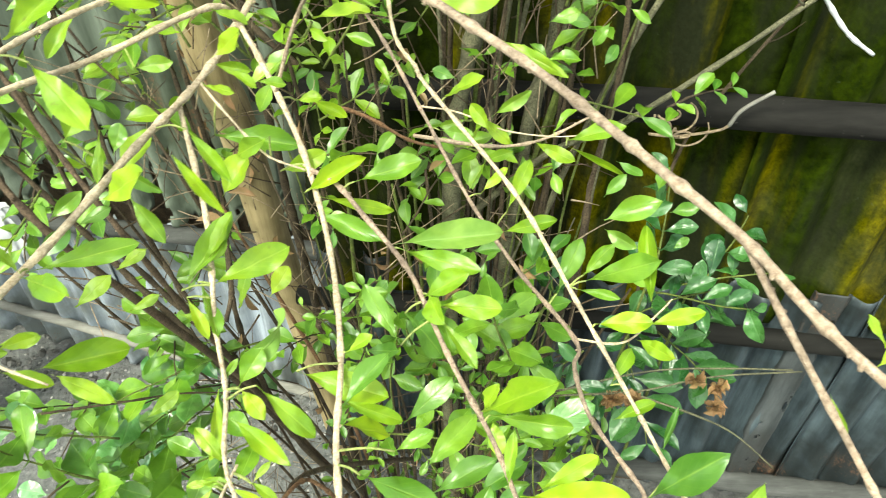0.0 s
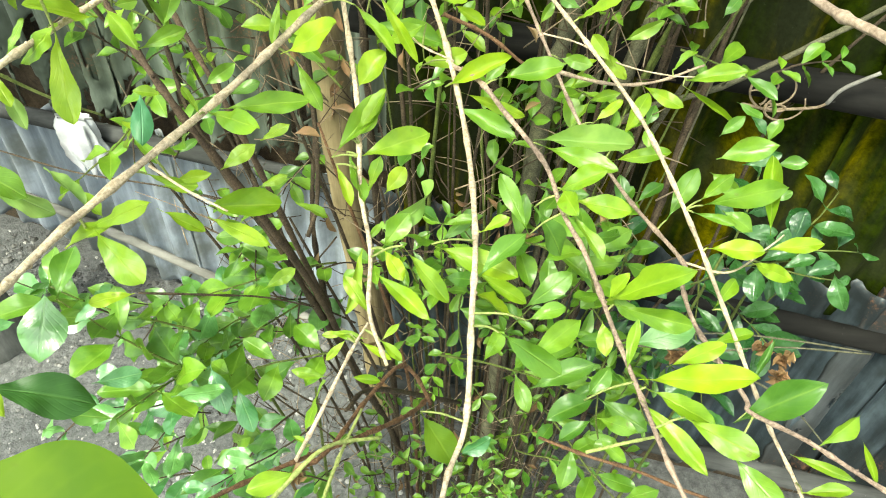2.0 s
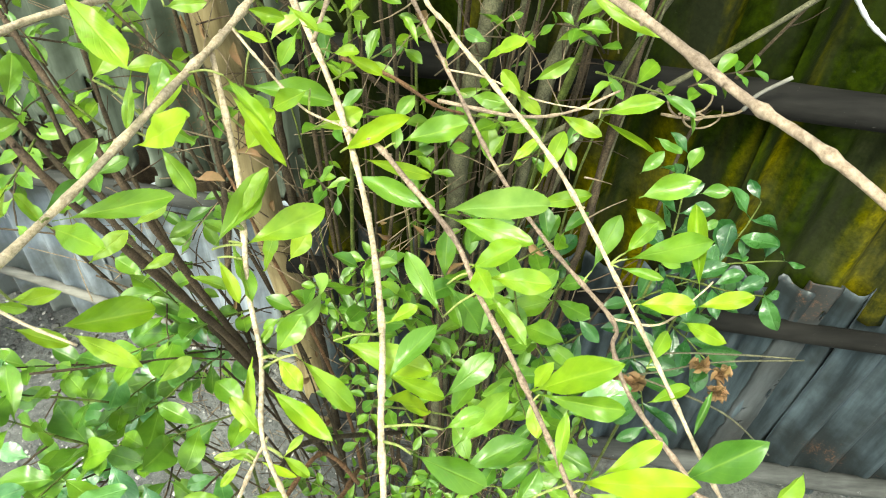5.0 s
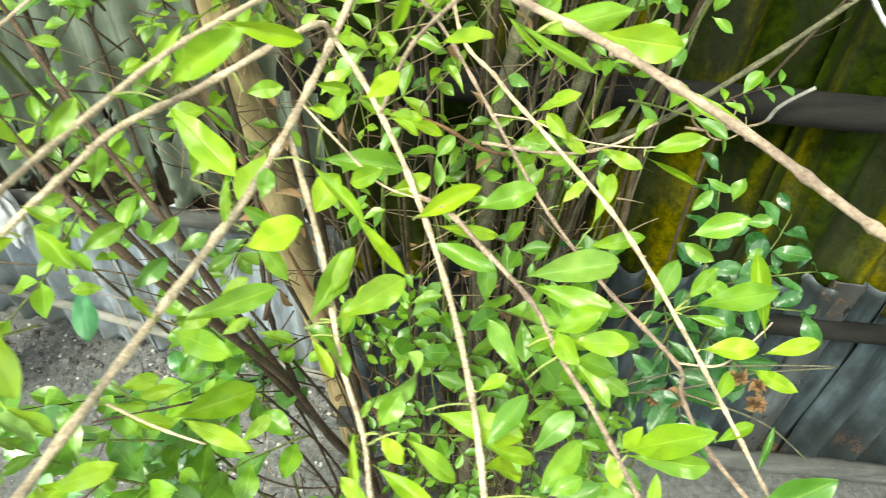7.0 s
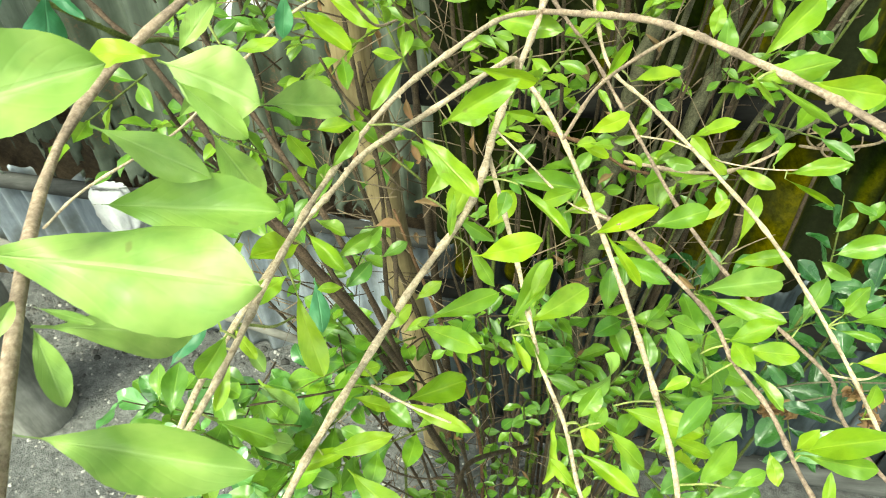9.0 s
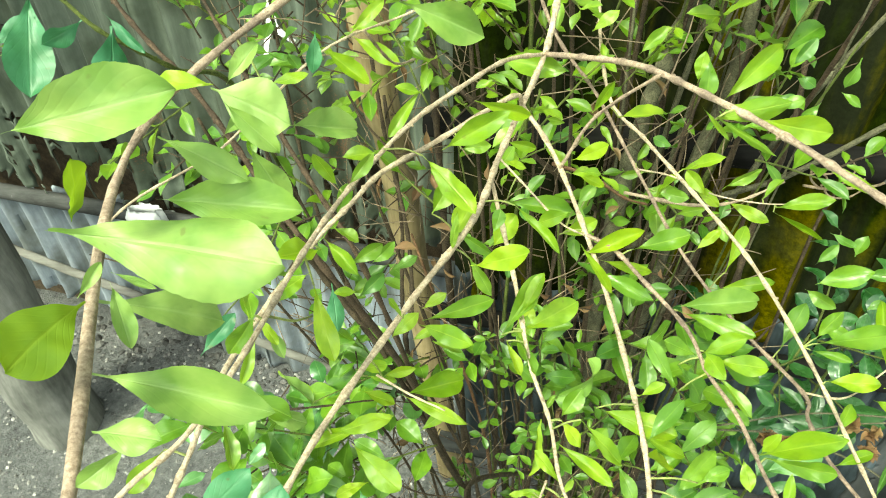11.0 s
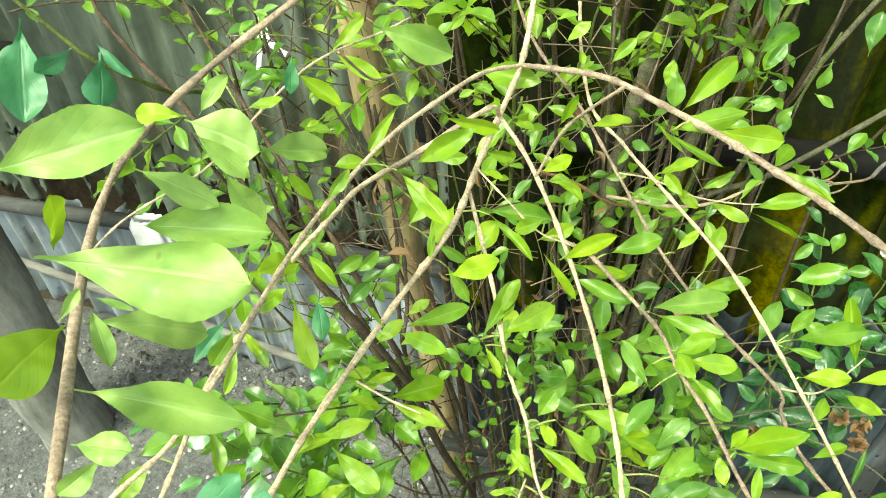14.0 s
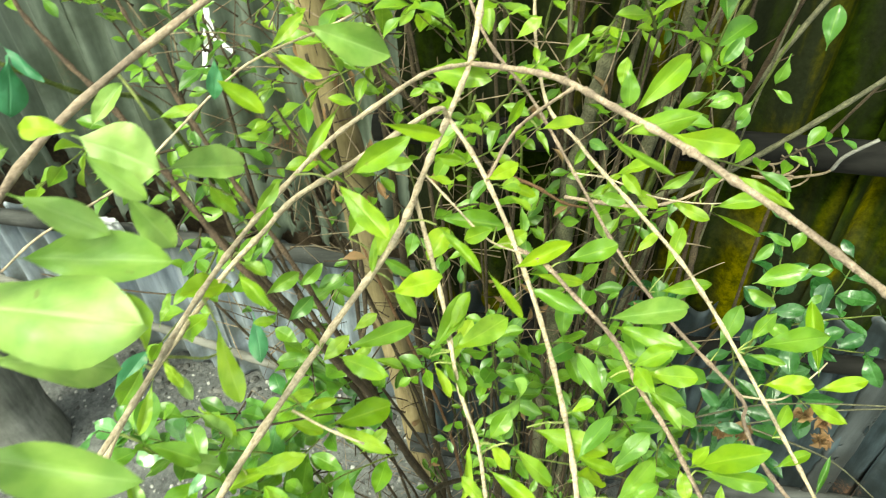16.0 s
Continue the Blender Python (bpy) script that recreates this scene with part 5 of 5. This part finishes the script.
stem([(-0.42, 0.72, 1.36), (-0.412, 0.703, 1.205), (-0.390, 0.664, 1.105), (-0.356, 0.629, 1.009), (-0.308, 0.588, 0.934), (-0.268, 0.596, 0.796), (-0.228, 0.597, 0.649)] + FOOT, 0.0018, 0.0038)
stem([(-0.29, 0.70, 1.25), (-0.275, 0.673, 1.077), (-0.272, 0.624, 0.997), (-0.267, 0.593, 0.936), (-0.259, 0.588, 0.830), (-0.236, 0.596, 0.678)] + FOOT, 0.0020, 0.0045)
stem([(-0.255, 0.535, 0.991), (-0.249, 0.565, 1.021), (-0.253, 0.600, 1.087), (-0.265, 0.628, 1.145), (-0.284, 0.661, 1.209), (-0.30, 0.69, 1.32)], 0.0029, 0.0018)
stem([(0.21, 0.76, 1.40), (0.202, 0.738, 1.323), (0.198, 0.700, 1.265), (0.189, 0.669, 1.200), (0.174, 0.646, 1.101), (0.166, 0.620, 0.997), (0.150, 0.63, 0.85), (0.12, 0.66, 0.4), (0.09, 0.69, GROUND - 0.02)], 0.0024, 0.0045)
stem([(0.110, 0.777, 1.482), (0.085, 0.756, 1.410), (0.055, 0.732, 1.328), (0.024, 0.70, 1.21), (0.01, 0.68, 1.06), (0.01, 0.69, 0.5), (0.02, 0.70, GROUND - 0.02)], 0.0068, 0.0100, BARK_GREY)
stem([(0.150, 0.84, 1.47), (0.147, 0.79, 1.38), (0.130, 0.74, 1.25), (0.10, 0.71, 1.12), (0.07, 0.70, 0.6), (0.05, 0.72, GROUND - 0.02)], 0.0052, 0.0076, BARK_GREY)
stem([(-0.25, 0.84, 1.45), (-0.243, 0.82, 1.22), (-0.235, 0.81, 1.05), (-0.225, 0.80, 0.86), (-0.20, 0.79, 0.45), (-0.18, 0.78, GROUND - 0.02)], 0.004, 0.006)
stem([(-0.26, 0.76, 1.30), (-0.18, 0.74, 1.22), (-0.08, 0.72, 1.14), (0.01, 0.71, 1.06)], 0.0038, 0.0031)
stem([(-0.05, 0.62, 0.55), (-0.15, 0.42, 0.86), (-0.165, 0.33, 0.95)], 0.0028, 0.0021)

# reddish stems before the old fence
stem([(-0.512, 0.552, 1.449), (-0.501, 0.539, 1.433), (-0.464, 0.511, 1.405), (-0.420, 0.480, 1.380), (-0.376, 0.445, 1.344), (-0.334, 0.411, 1.301), (-0.291, 0.385, 1.252), (-0.255, 0.42, 1.12), (-0.236, 0.50, 0.92), (-0.222, 0.58, 0.68)] + FOOT, 0.0018, 0.0034, BARK_UMBER)
stem([(-0.458, 0.617, 1.424), (-0.443, 0.598, 1.409), (-0.420, 0.573, 1.385), (-0.392, 0.542, 1.355), (-0.356, 0.505, 1.318), (-0.312, 0.464, 1.274), (-0.276, 0.440, 1.22), (-0.250, 0.46, 1.08), (-0.236, 0.53, 0.86), (-0.220, 0.60, 0.62)] + FOOT, 0.0016, 0.0030, BARK_UMBER)

# thin bare twigs about the dark stems
for pts in (
    [(-0.376, 0.370, 1.049), (-0.319, 0.410, 1.012), (-0.284, 0.447, 0.974), (-0.240, 0.485, 0.922)],
    [(-0.435, 0.599, 0.933), (-0.382, 0.577, 0.933), (-0.284, 0.530, 0.945), (-0.246, 0.497, 0.935)],
    [(-0.310, 0.415, 0.871), (-0.279, 0.414, 0.823), (-0.241, 0.420, 0.767), (-0.196, 0.417, 0.715)],
    [(-0.928, 0.862, 0.800), (-0.751, 0.810, 0.813), (-0.539, 0.732, 0.871), (-0.380, 0.644, 0.920), (-0.334, 0.605, 0.880)],
    [(-0.235, 0.518, 0.957), (-0.215, 0.555, 0.934), (-0.177, 0.591, 0.896)],
    [(-0.292, 0.426, 0.852), (-0.233, 0.421, 0.811), (-0.174, 0.437, 0.777)],
    [(-0.234, 0.586, 0.948), (-0.270, 0.540, 0.901), (-0.276, 0.487, 0.813)],
    [(-0.279, 0.487, 1.371), (-0.263, 0.486, 1.337), (-0.227, 0.494, 1.283), (-0.221, 0.485, 1.272)],
):
    branch(pts, 0.0012, 0.0008, BARK_BROWN, 5, "twig")

stem_rng = random.Random(17)
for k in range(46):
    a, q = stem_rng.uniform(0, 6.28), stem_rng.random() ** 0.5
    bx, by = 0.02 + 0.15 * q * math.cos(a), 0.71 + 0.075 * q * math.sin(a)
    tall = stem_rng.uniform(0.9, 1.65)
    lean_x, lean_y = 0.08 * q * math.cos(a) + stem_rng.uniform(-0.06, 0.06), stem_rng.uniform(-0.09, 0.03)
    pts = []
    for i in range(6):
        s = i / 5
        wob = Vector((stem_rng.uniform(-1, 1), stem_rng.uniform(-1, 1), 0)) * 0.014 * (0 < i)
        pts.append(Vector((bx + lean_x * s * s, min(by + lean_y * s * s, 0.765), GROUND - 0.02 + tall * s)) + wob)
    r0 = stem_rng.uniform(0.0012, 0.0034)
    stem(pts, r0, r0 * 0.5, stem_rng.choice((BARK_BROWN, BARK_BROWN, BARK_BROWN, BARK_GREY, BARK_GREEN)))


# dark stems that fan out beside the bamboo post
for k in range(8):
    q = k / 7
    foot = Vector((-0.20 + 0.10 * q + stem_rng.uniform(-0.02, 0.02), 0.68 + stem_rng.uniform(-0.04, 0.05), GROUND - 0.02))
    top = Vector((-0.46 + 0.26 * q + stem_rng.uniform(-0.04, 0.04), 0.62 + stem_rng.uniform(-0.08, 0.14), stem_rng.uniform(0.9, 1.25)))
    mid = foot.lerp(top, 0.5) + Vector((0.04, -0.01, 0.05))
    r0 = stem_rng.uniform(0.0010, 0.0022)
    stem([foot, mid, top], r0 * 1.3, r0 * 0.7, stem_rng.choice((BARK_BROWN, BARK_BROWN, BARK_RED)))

# pale stems that fan out towards the mossy fence
for k in range(9):
    q = k / 8
    top = Vector((0.02 + 0.30 * q + stem_rng.uniform(-0.03, 0.03), 0.735 + stem_rng.uniform(-0.03, 0.015), 1.62 - 0.10 * q))
    foot = Vector((0.0 + 0.10 * q, 0.71, 0.75))
    mid = foot.lerp(top, 0.5) + Vector((-0.035 * q, 0.0, 0.05))
    r0 = stem_rng.uniform(0.0016, 0.0036)
    stem([foot - Vector((0.0, 0.0, 0.78)), foot, mid, top], r0 * 1.3, r0 * 0.7, stem_rng.choice((BARK_GREY, BARK_GREY, BARK_BROWN, BARK_GREEN)))


# ---- leafy side shoots ----
SMALL = blade(7, 4, 0.28, 0.12, 0.0, 0.3, 1.12)


def shoot(p0, way, length, pairs, size, ratio, material, blades, seed, single, bark=None, sag=0.35, owner=None):
    """A thin shoot with leaves in opposite pairs, each pair turned across the one before."""
    r = random.Random(seed)
    d = Vector(way).normalized()
    n = 10
    line = [Vector(p0)]
    for i in range(n):
        d = (d + Vector((r.uniform(-0.12, 0.12), r.uniform(-0.12, 0.12), -sag / n + r.uniform(-0.08, 0.08)))).normalized()
        line.append(line[-1] + d * length / n)
    verts, faces = tube(line, 0.0013, 0.0007, 6, 0.3, r)
    twig = under(new("shoot", mesh_of("shoot", verts, faces, bark or BARK_TAN)), owner or shrub)
    vv, ff, uu = [], [], []
    for k in range(pairs + 1):
        s = (0.12 + 0.88 * k / pairs) * n
        i = min(int(s), n - 1)
        c = line[i].lerp(line[i + 1], s - i)
        d = (line[i + 1] - line[i]).normalized()
        side = d.cross(Vector((0, 0, 1)))
        side = side.normalized() if side.length > 0.1 else Vector((1, 0, 0))
        side.rotate(Matrix.Rotation(radians(90 * (k % 2) * 0.55 + r.uniform(-25, 25)), 3, d))
        big = size * (0.65 + 0.55 * math.sin(math.pi * (0.2 + 0.7 * k / pairs))) * r.uniform(0.75, 1.2)
        for sgn in (1, -1):
            if r.random() < 0.12:
                continue
            w = (side * sgn + d * r.uniform(0.35, 1.0) + Vector((0, 0, r.uniform(-0.25, 0.15)))).normalized()
            m = leaf_matrix(c, c + w * big, ratio * r.uniform(0.85, 1.15), (r.uniform(-0.35, 0.35), -0.35 + r.uniform(-0.35, 0.35), 1), r.gauss(0, 14))
            if single:
                ob = new("leaf", r.choice(blades))
                ob.parent = twig
                ob.matrix_basis = m
            else:
                v, f, uv = SMALL
                ff += [tuple(a + len(vv) for a in q) for q in f]
                vv += [m @ Vector(q) for q in v]
                uu += uv
    if vv:
        ob = new("foliage", mesh_of("foliage", vv, ff, material, True, uu))
        ob.parent = twig
        tagged(ob, kind="stuff")
    return twig


def thicket(count, box, way, spread, length, pairs, size, ratio, material, blades, seed, single=False, bark=None, sag=0.35, owner=None):
    """Shoots that start at random inside a box and grow roughly one way."""
    r = random.Random(seed)
    for k in range(count):
        p = [r.uniform(box[i], box[i + 1]) for i in (0, 2, 4)]
        if p[2] > 0.98 and abs(p[0] + 0.155 + 0.2 * p[1]) < 0.04:
            continue  # few shoots stand before the bamboo post
        w = Vector(way) + Vector((r.uniform(-1, 1), r.uniform(-1, 1), r.uniform(-1, 1))) * spread
        shoot(p, w, r.uniform(0.7, 1.25) * length, pairs, size * r.uniform(0.8, 1.2), ratio, material, blades, seed * 100 + k, single, bark, sag, owner)


# low shoots over the soil, broad and glossy
weed = empty("low_plant", (-0.33, 0.52, GROUND), "low bushy plant with broad glossy green leaves over grey soil", "plant")
creeper = empty("creeper", (0.22, 0.56, GROUND), "creeper with small glossy leaves, shade painted into them, before the mossy fence", "plant")
thicket(9, (-0.40, -0.20, 0.36, 0.56, 0.78, 0.95), (-0.5, -0.5, 0.45), 0.4, 0.15, 4, 0.052, 0.46, LEAF_OLD, BLADES_OLD, 3, True, BARK_GREEN, owner=weed)
thicket(15, (-0.46, -0.20, 0.38, 0.62, 0.62, 0.90), (-0.4, -0.4, 0.4), 0.5, 0.16, 4, 0.050, 0.48, LEAF_GLOSS, BLADES_GLOSS, 4, True, BARK_BROWN, owner=weed)
thicket(10, (-0.50, -0.20, 0.40, 0.70, 0.35, 0.75), (-0.3, -0.3, 0.5), 0.5, 0.16, 4, 0.05, 0.46, LEAF_OLD, BLADES_GLOSS, 14, False, BARK_BROWN, owner=weed)
# before the inner stems, below the long branches
thicket(8, (-0.08, 0.12, 0.36, 0.52, 0.92, 1.12), (0.1, -0.4, 0.6), 0.5, 0.13, 4, 0.038, 0.40, LEAF_OLD, BLADES_OLD, 5, True, BARK_GREEN)
thicket(9, (-0.08, 0.16, 0.44, 0.60, 0.60, 1.02), (0.1, -0.4, 0.6), 0.6, 0.13, 4, 0.034, 0.40, LEAF_OLD, BLADES_OLD, 6, False, BARK_GREEN)
thicket(20, (-0.12, 0.20, 0.44, 0.62, 0.35, 0.95), (0.1, -0.4, 0.6), 0.7, 0.11, 4, 0.019, 0.46, LEAF_OLD, BLADES_OLD, 16, False, BARK_GREEN)
thicket(26, (-0.25, 0.20, 0.45, 0.78, 0.02, 0.35), (0.0, -0.3, 0.6), 0.8, 0.10, 3, 0.024, 0.5, LEAF_OLD, BLADES_OLD, 18, False, BARK_GREEN)
# among the inner stems
thicket(64, (-0.20, 0.26, 0.56, 0.74, 0.15, 1.28), (0.0, -0.4, 0.5), 0.8, 0.10, 3, 0.026, 0.46, LEAF_OLD, BLADES_OLD, 7, False, BARK_BROWN)
thicket(26, (-0.24, 0.06, 0.52, 0.76, 1.18, 1.46), (0.0, -0.3, 0.5), 0.8, 0.10, 3, 0.028, 0.42, LEAF_MID, BLADES_OLD, 8, False, BARK_GREEN)
# beside the bamboo post
thicket(18, (-0.46, -0.22, 0.52, 0.74, 0.88, 1.28), (-0.2, -0.4, 0.4), 0.7, 0.11, 3, 0.034, 0.44, LEAF_OLD, BLADES_OLD, 9, False, BARK_BROWN)
# before the mossy fence
thicket(4, (0.06, 0.18, 0.52, 0.70, 1.20, 1.42), (0.2, -0.3, 0.3), 0.8, 0.10, 3, 0.034, 0.42, LEAF_OLD, BLADES_OLD, 10, False, BARK_GREEN)
for k, (a, w, n) in enumerate((((0.213, 0.499, 1.086), (0.08, 0.30, 0.36), 5), ((0.267, 0.508, 1.051), (0.32, 0.30, 0.32), 4), ((0.246, 0.518, 1.063), (1, 0, 0.1), 4), ((0.22, 0.52, 1.05), (0.3, -0.2, 0.2), 4), ((0.19, 0.50, 1.02), (0.5, -0.1, 0.5), 4))):
    shoot(a, w, 0.115, n, 0.034, 0.46, LEAF_CREEPER_SHADED, BLADES_CREEPER_SHADED, 900 + k, True, BARK_GREEN, 0.1, creeper)
thicket(7, (0.14, 0.32, 0.47, 0.62, 0.80, 1.05), (0.2, -0.3, 0.4), 0.7, 0.11, 4, 0.036, 0.44, LEAF_CREEPER_SHADED, BLADES_CREEPER_SHADED, 12, False, BARK_GREEN, owner=creeper)
# rooted stems of the low plant and the creeper
for foot, mid, top in (((-0.33, 0.60, GROUND - 0.02), (-0.31, 0.55, 0.40), (-0.34, 0.46, 0.86)), ((-0.30, 0.58, GROUND - 0.02), (-0.27, 0.52, 0.35), (-0.24, 0.45, 0.80)), ((-0.36, 0.62, GROUND - 0.02), (-0.38, 0.58, 0.30), (-0.42, 0.50, 0.70))):
    branch([foot, mid, top], 0.0030, 0.0014, BARK_GREEN, 8, "stem", weed)
for foot, mid, top in (((0.22, 0.60, GROUND - 0.02), (0.20, 0.56, 0.50), (0.21, 0.50, 1.08)), ((0.25, 0.62, GROUND - 0.02), (0.27, 0.58, 0.45), (0.26, 0.51, 1.05))):
    branch([foot, mid, top], 0.0026, 0.0012, BARK_GREEN, 8, "stem", creeper)
# upper left, bluish leaves on a green shoot
twig = branch([(-0.45, 0.36, 1.545), (-0.434, 0.352, 1.524), (-0.415, 0.350, 1.504), (-0.396, 0.348, 1.484), (-0.380, 0.359, 1.465), (-0.371, 0.389, 1.436), (-0.36, 0.44, 1.40), (-0.36, 0.50, 1.28)], 0.0012, 0.0018, BARK_GREEN, 6, "shoot")
leaves(twig, [
    (-0.441, 0.361, 1.505,  -0.437, 0.315, 1.453,  0.42),
    (-0.405, 0.351, 1.489,  -0.429, 0.337, 1.476,  0.50),
    (-0.387, 0.350, 1.486,  -0.383, 0.325, 1.457,  0.60),
    (-0.393, 0.355, 1.492,  -0.367, 0.341, 1.473,  0.22),
    (-0.462, 0.333, 1.477,  -0.437, 0.350, 1.492,  0.40),
], BLADES_TEAL)

thicket(30, (-0.38, -0.10, 0.66, 0.86, 1.18, 1.58), (0.0, -0.2, 0.5), 0.8, 0.11, 4, 0.027, 0.46, LEAF_MID, BLADES_OLD, 43, False, BARK_BROWN)
thicket(16, (-0.10, 0.20, 0.66, 0.78, 1.30, 1.58), (0.0, -0.3, 0.5), 0.8, 0.10, 4, 0.026, 0.44, LEAF_OLD, BLADES_OLD, 44, False, BARK_BROWN)
# thin leafy twigs between the shrub and the old fence
thicket(24, (-0.66, -0.24, 0.58, 0.84, 1.02, 1.48), (-0.1, -0.2, 0.6), 0.7, 0.13, 4, 0.026, 0.45, LEAF_OLD, BLADES_OLD, 41, False, BARK_BROWN)
thicket(8, (-0.50, -0.20, 0.50, 0.74, 1.15, 1.40), (-0.1, -0.3, 0.3), 0.8, 0.12, 3, 0.034, 0.42, LEAF_MID, BLADES_OLD, 42, False, BARK_GREEN)


def dried_flower(c, seed):
    """A withered flower at the end of a twig: curled brown petals round a knob."""
    r = random.Random(seed)
    vv, ff, uu = [], [], []
    for k in range(24):
        v, fc, uv = blade(5, 3, 0.5, r.uniform(0, 0.5), 0.8, r.uniform(-1, 1), 0.9)
        d = Vector((r.uniform(-1, 1), r.uniform(-1, 0.6), r.uniform(-0.9, 0.7))).normalized()
        m = leaf_matrix(c, Vector(c) + d * r.uniform(0.003, 0.008), r.uniform(0.25, 0.5), (0.1, -0.5, 1), r.uniform(-80, 80))
        ff += [tuple(a + len(vv) for a in q) for q in fc]
        vv += [m @ Vector(q) for q in v]
        uu += uv
    tagged(under(new("dried_flower", mesh_of("dried_flower", vv, ff, LEAF_DRY, True, uu)), shrub), "withered brown flower on a twig")


dried_flower((-0.123, 0.103, 1.257), 3)


def fine_litter():
    """Fine dead twigs and shrivelled brown leaves caught among the inner stems."""
    r = random.Random(77)
    for name, material, count, thick, seed in (("dead_brushwood", VINE_DRY, 430, 0.0008, 1), ("dark_brushwood", BARK_UMBER, 420, 0.0009, 2)):
        vv, ff = [], []
        for k in range(count):
            c = Vector((r.uniform(-0.46, 0.17), r.uniform(0.58, 0.78), r.uniform(0.1, 1.55)))
            d = Vector((r.gauss(0, 0.6), r.gauss(0, 0.35), r.gauss(0.5, 0.5))).normalized()
            size = r.uniform(0.03, 0.12)
            bend = Vector((r.uniform(-1, 1), r.uniform(-1, 1), r.uniform(-1, 1))) * 0.18
            pts = [c + d * size * s + bend * size * s * s for s in (0, 0.33, 0.66, 1.0)]
            v, q = tube(pts, thick * r.uniform(0.7, 1.5), thick * 0.5, 4)
            ff += [tuple(a + len(vv) for a in t) for t in q]
            vv += v
        tagged(under(new(name, mesh_of(name, vv, ff, material)), shrub), "fine dead twigs inside the shrub", kind="stuff")
    vv, ff, uu = [], [], []
    for k in range(90):
        c = Vector((r.uniform(-0.30, 0.10), r.uniform(0.55, 0.75), r.uniform(0.05, 1.30)))
        v, q, uv = blade(5, 3, 0.5, r.uniform(0, 0.5), 0.8, r.uniform(-1, 1), 1.0)
        d = Vector((r.uniform(-1, 1), r.uniform(-1, 0.4), r.uniform(-1, 0.3))).normalized()
        m = leaf_matrix(c, c + d * r.uniform(0.012, 0.03), r.uniform(0.2, 0.45), (0.1, -0.6, 0.8), r.uniform(-60, 60))
        ff += [tuple(a + len(vv) for a in t) for t in q]
        vv += [m @ Vector(p) for p in v]
        uu += uv
    tagged(under(new("dry_leaves", mesh_of("dry_leaves", vv, ff, LEAF_DRY, True, uu)), shrub), "shrivelled brown leaves caught in the stems", kind="stuff")


fine_litter()


def curled_leaf(points, width, across):
    """A pale leaf rolled back on itself along its length."""
    line = smooth_line(points, 6)
    v, q, uv = [], [], []
    n = len(line) - 1
    w = Vector(across).normalized()
    for i, c in enumerate(line):
        s = i / n
        half = 0.5 * width * math.sin(math.pi * min(1.0, 0.06 + s * 0.94)) ** 0.8
        d = (line[min(i + 1, n)] - line[max(i - 1, 0)]).normalized()
        lift = d.cross(w).normalized()
        for j in range(5):
            u = j / 4 * 2 - 1
            v.append(c + w * half * u + lift * 0.35 * half * abs(u))
            uv.append((j / 4, s))
    for i in range(n):
        for j in range(4):
            a = i * 5 + j
            q.append((a, a + 1, a + 6, a + 5))
    tagged(under(new("leaf", mesh_of("leaf", v, q, LEAF_PALE, True, uv)), shrub), "pale leaf curled back on itself")


curled_leaf([(-0.098, 0.208, 1.326), (-0.089, 0.208, 1.331), (-0.081, 0.212, 1.337), (-0.079, 0.218, 1.343), (-0.082, 0.223, 1.344)], 0.016, (0.25, 0.35, 0.9))
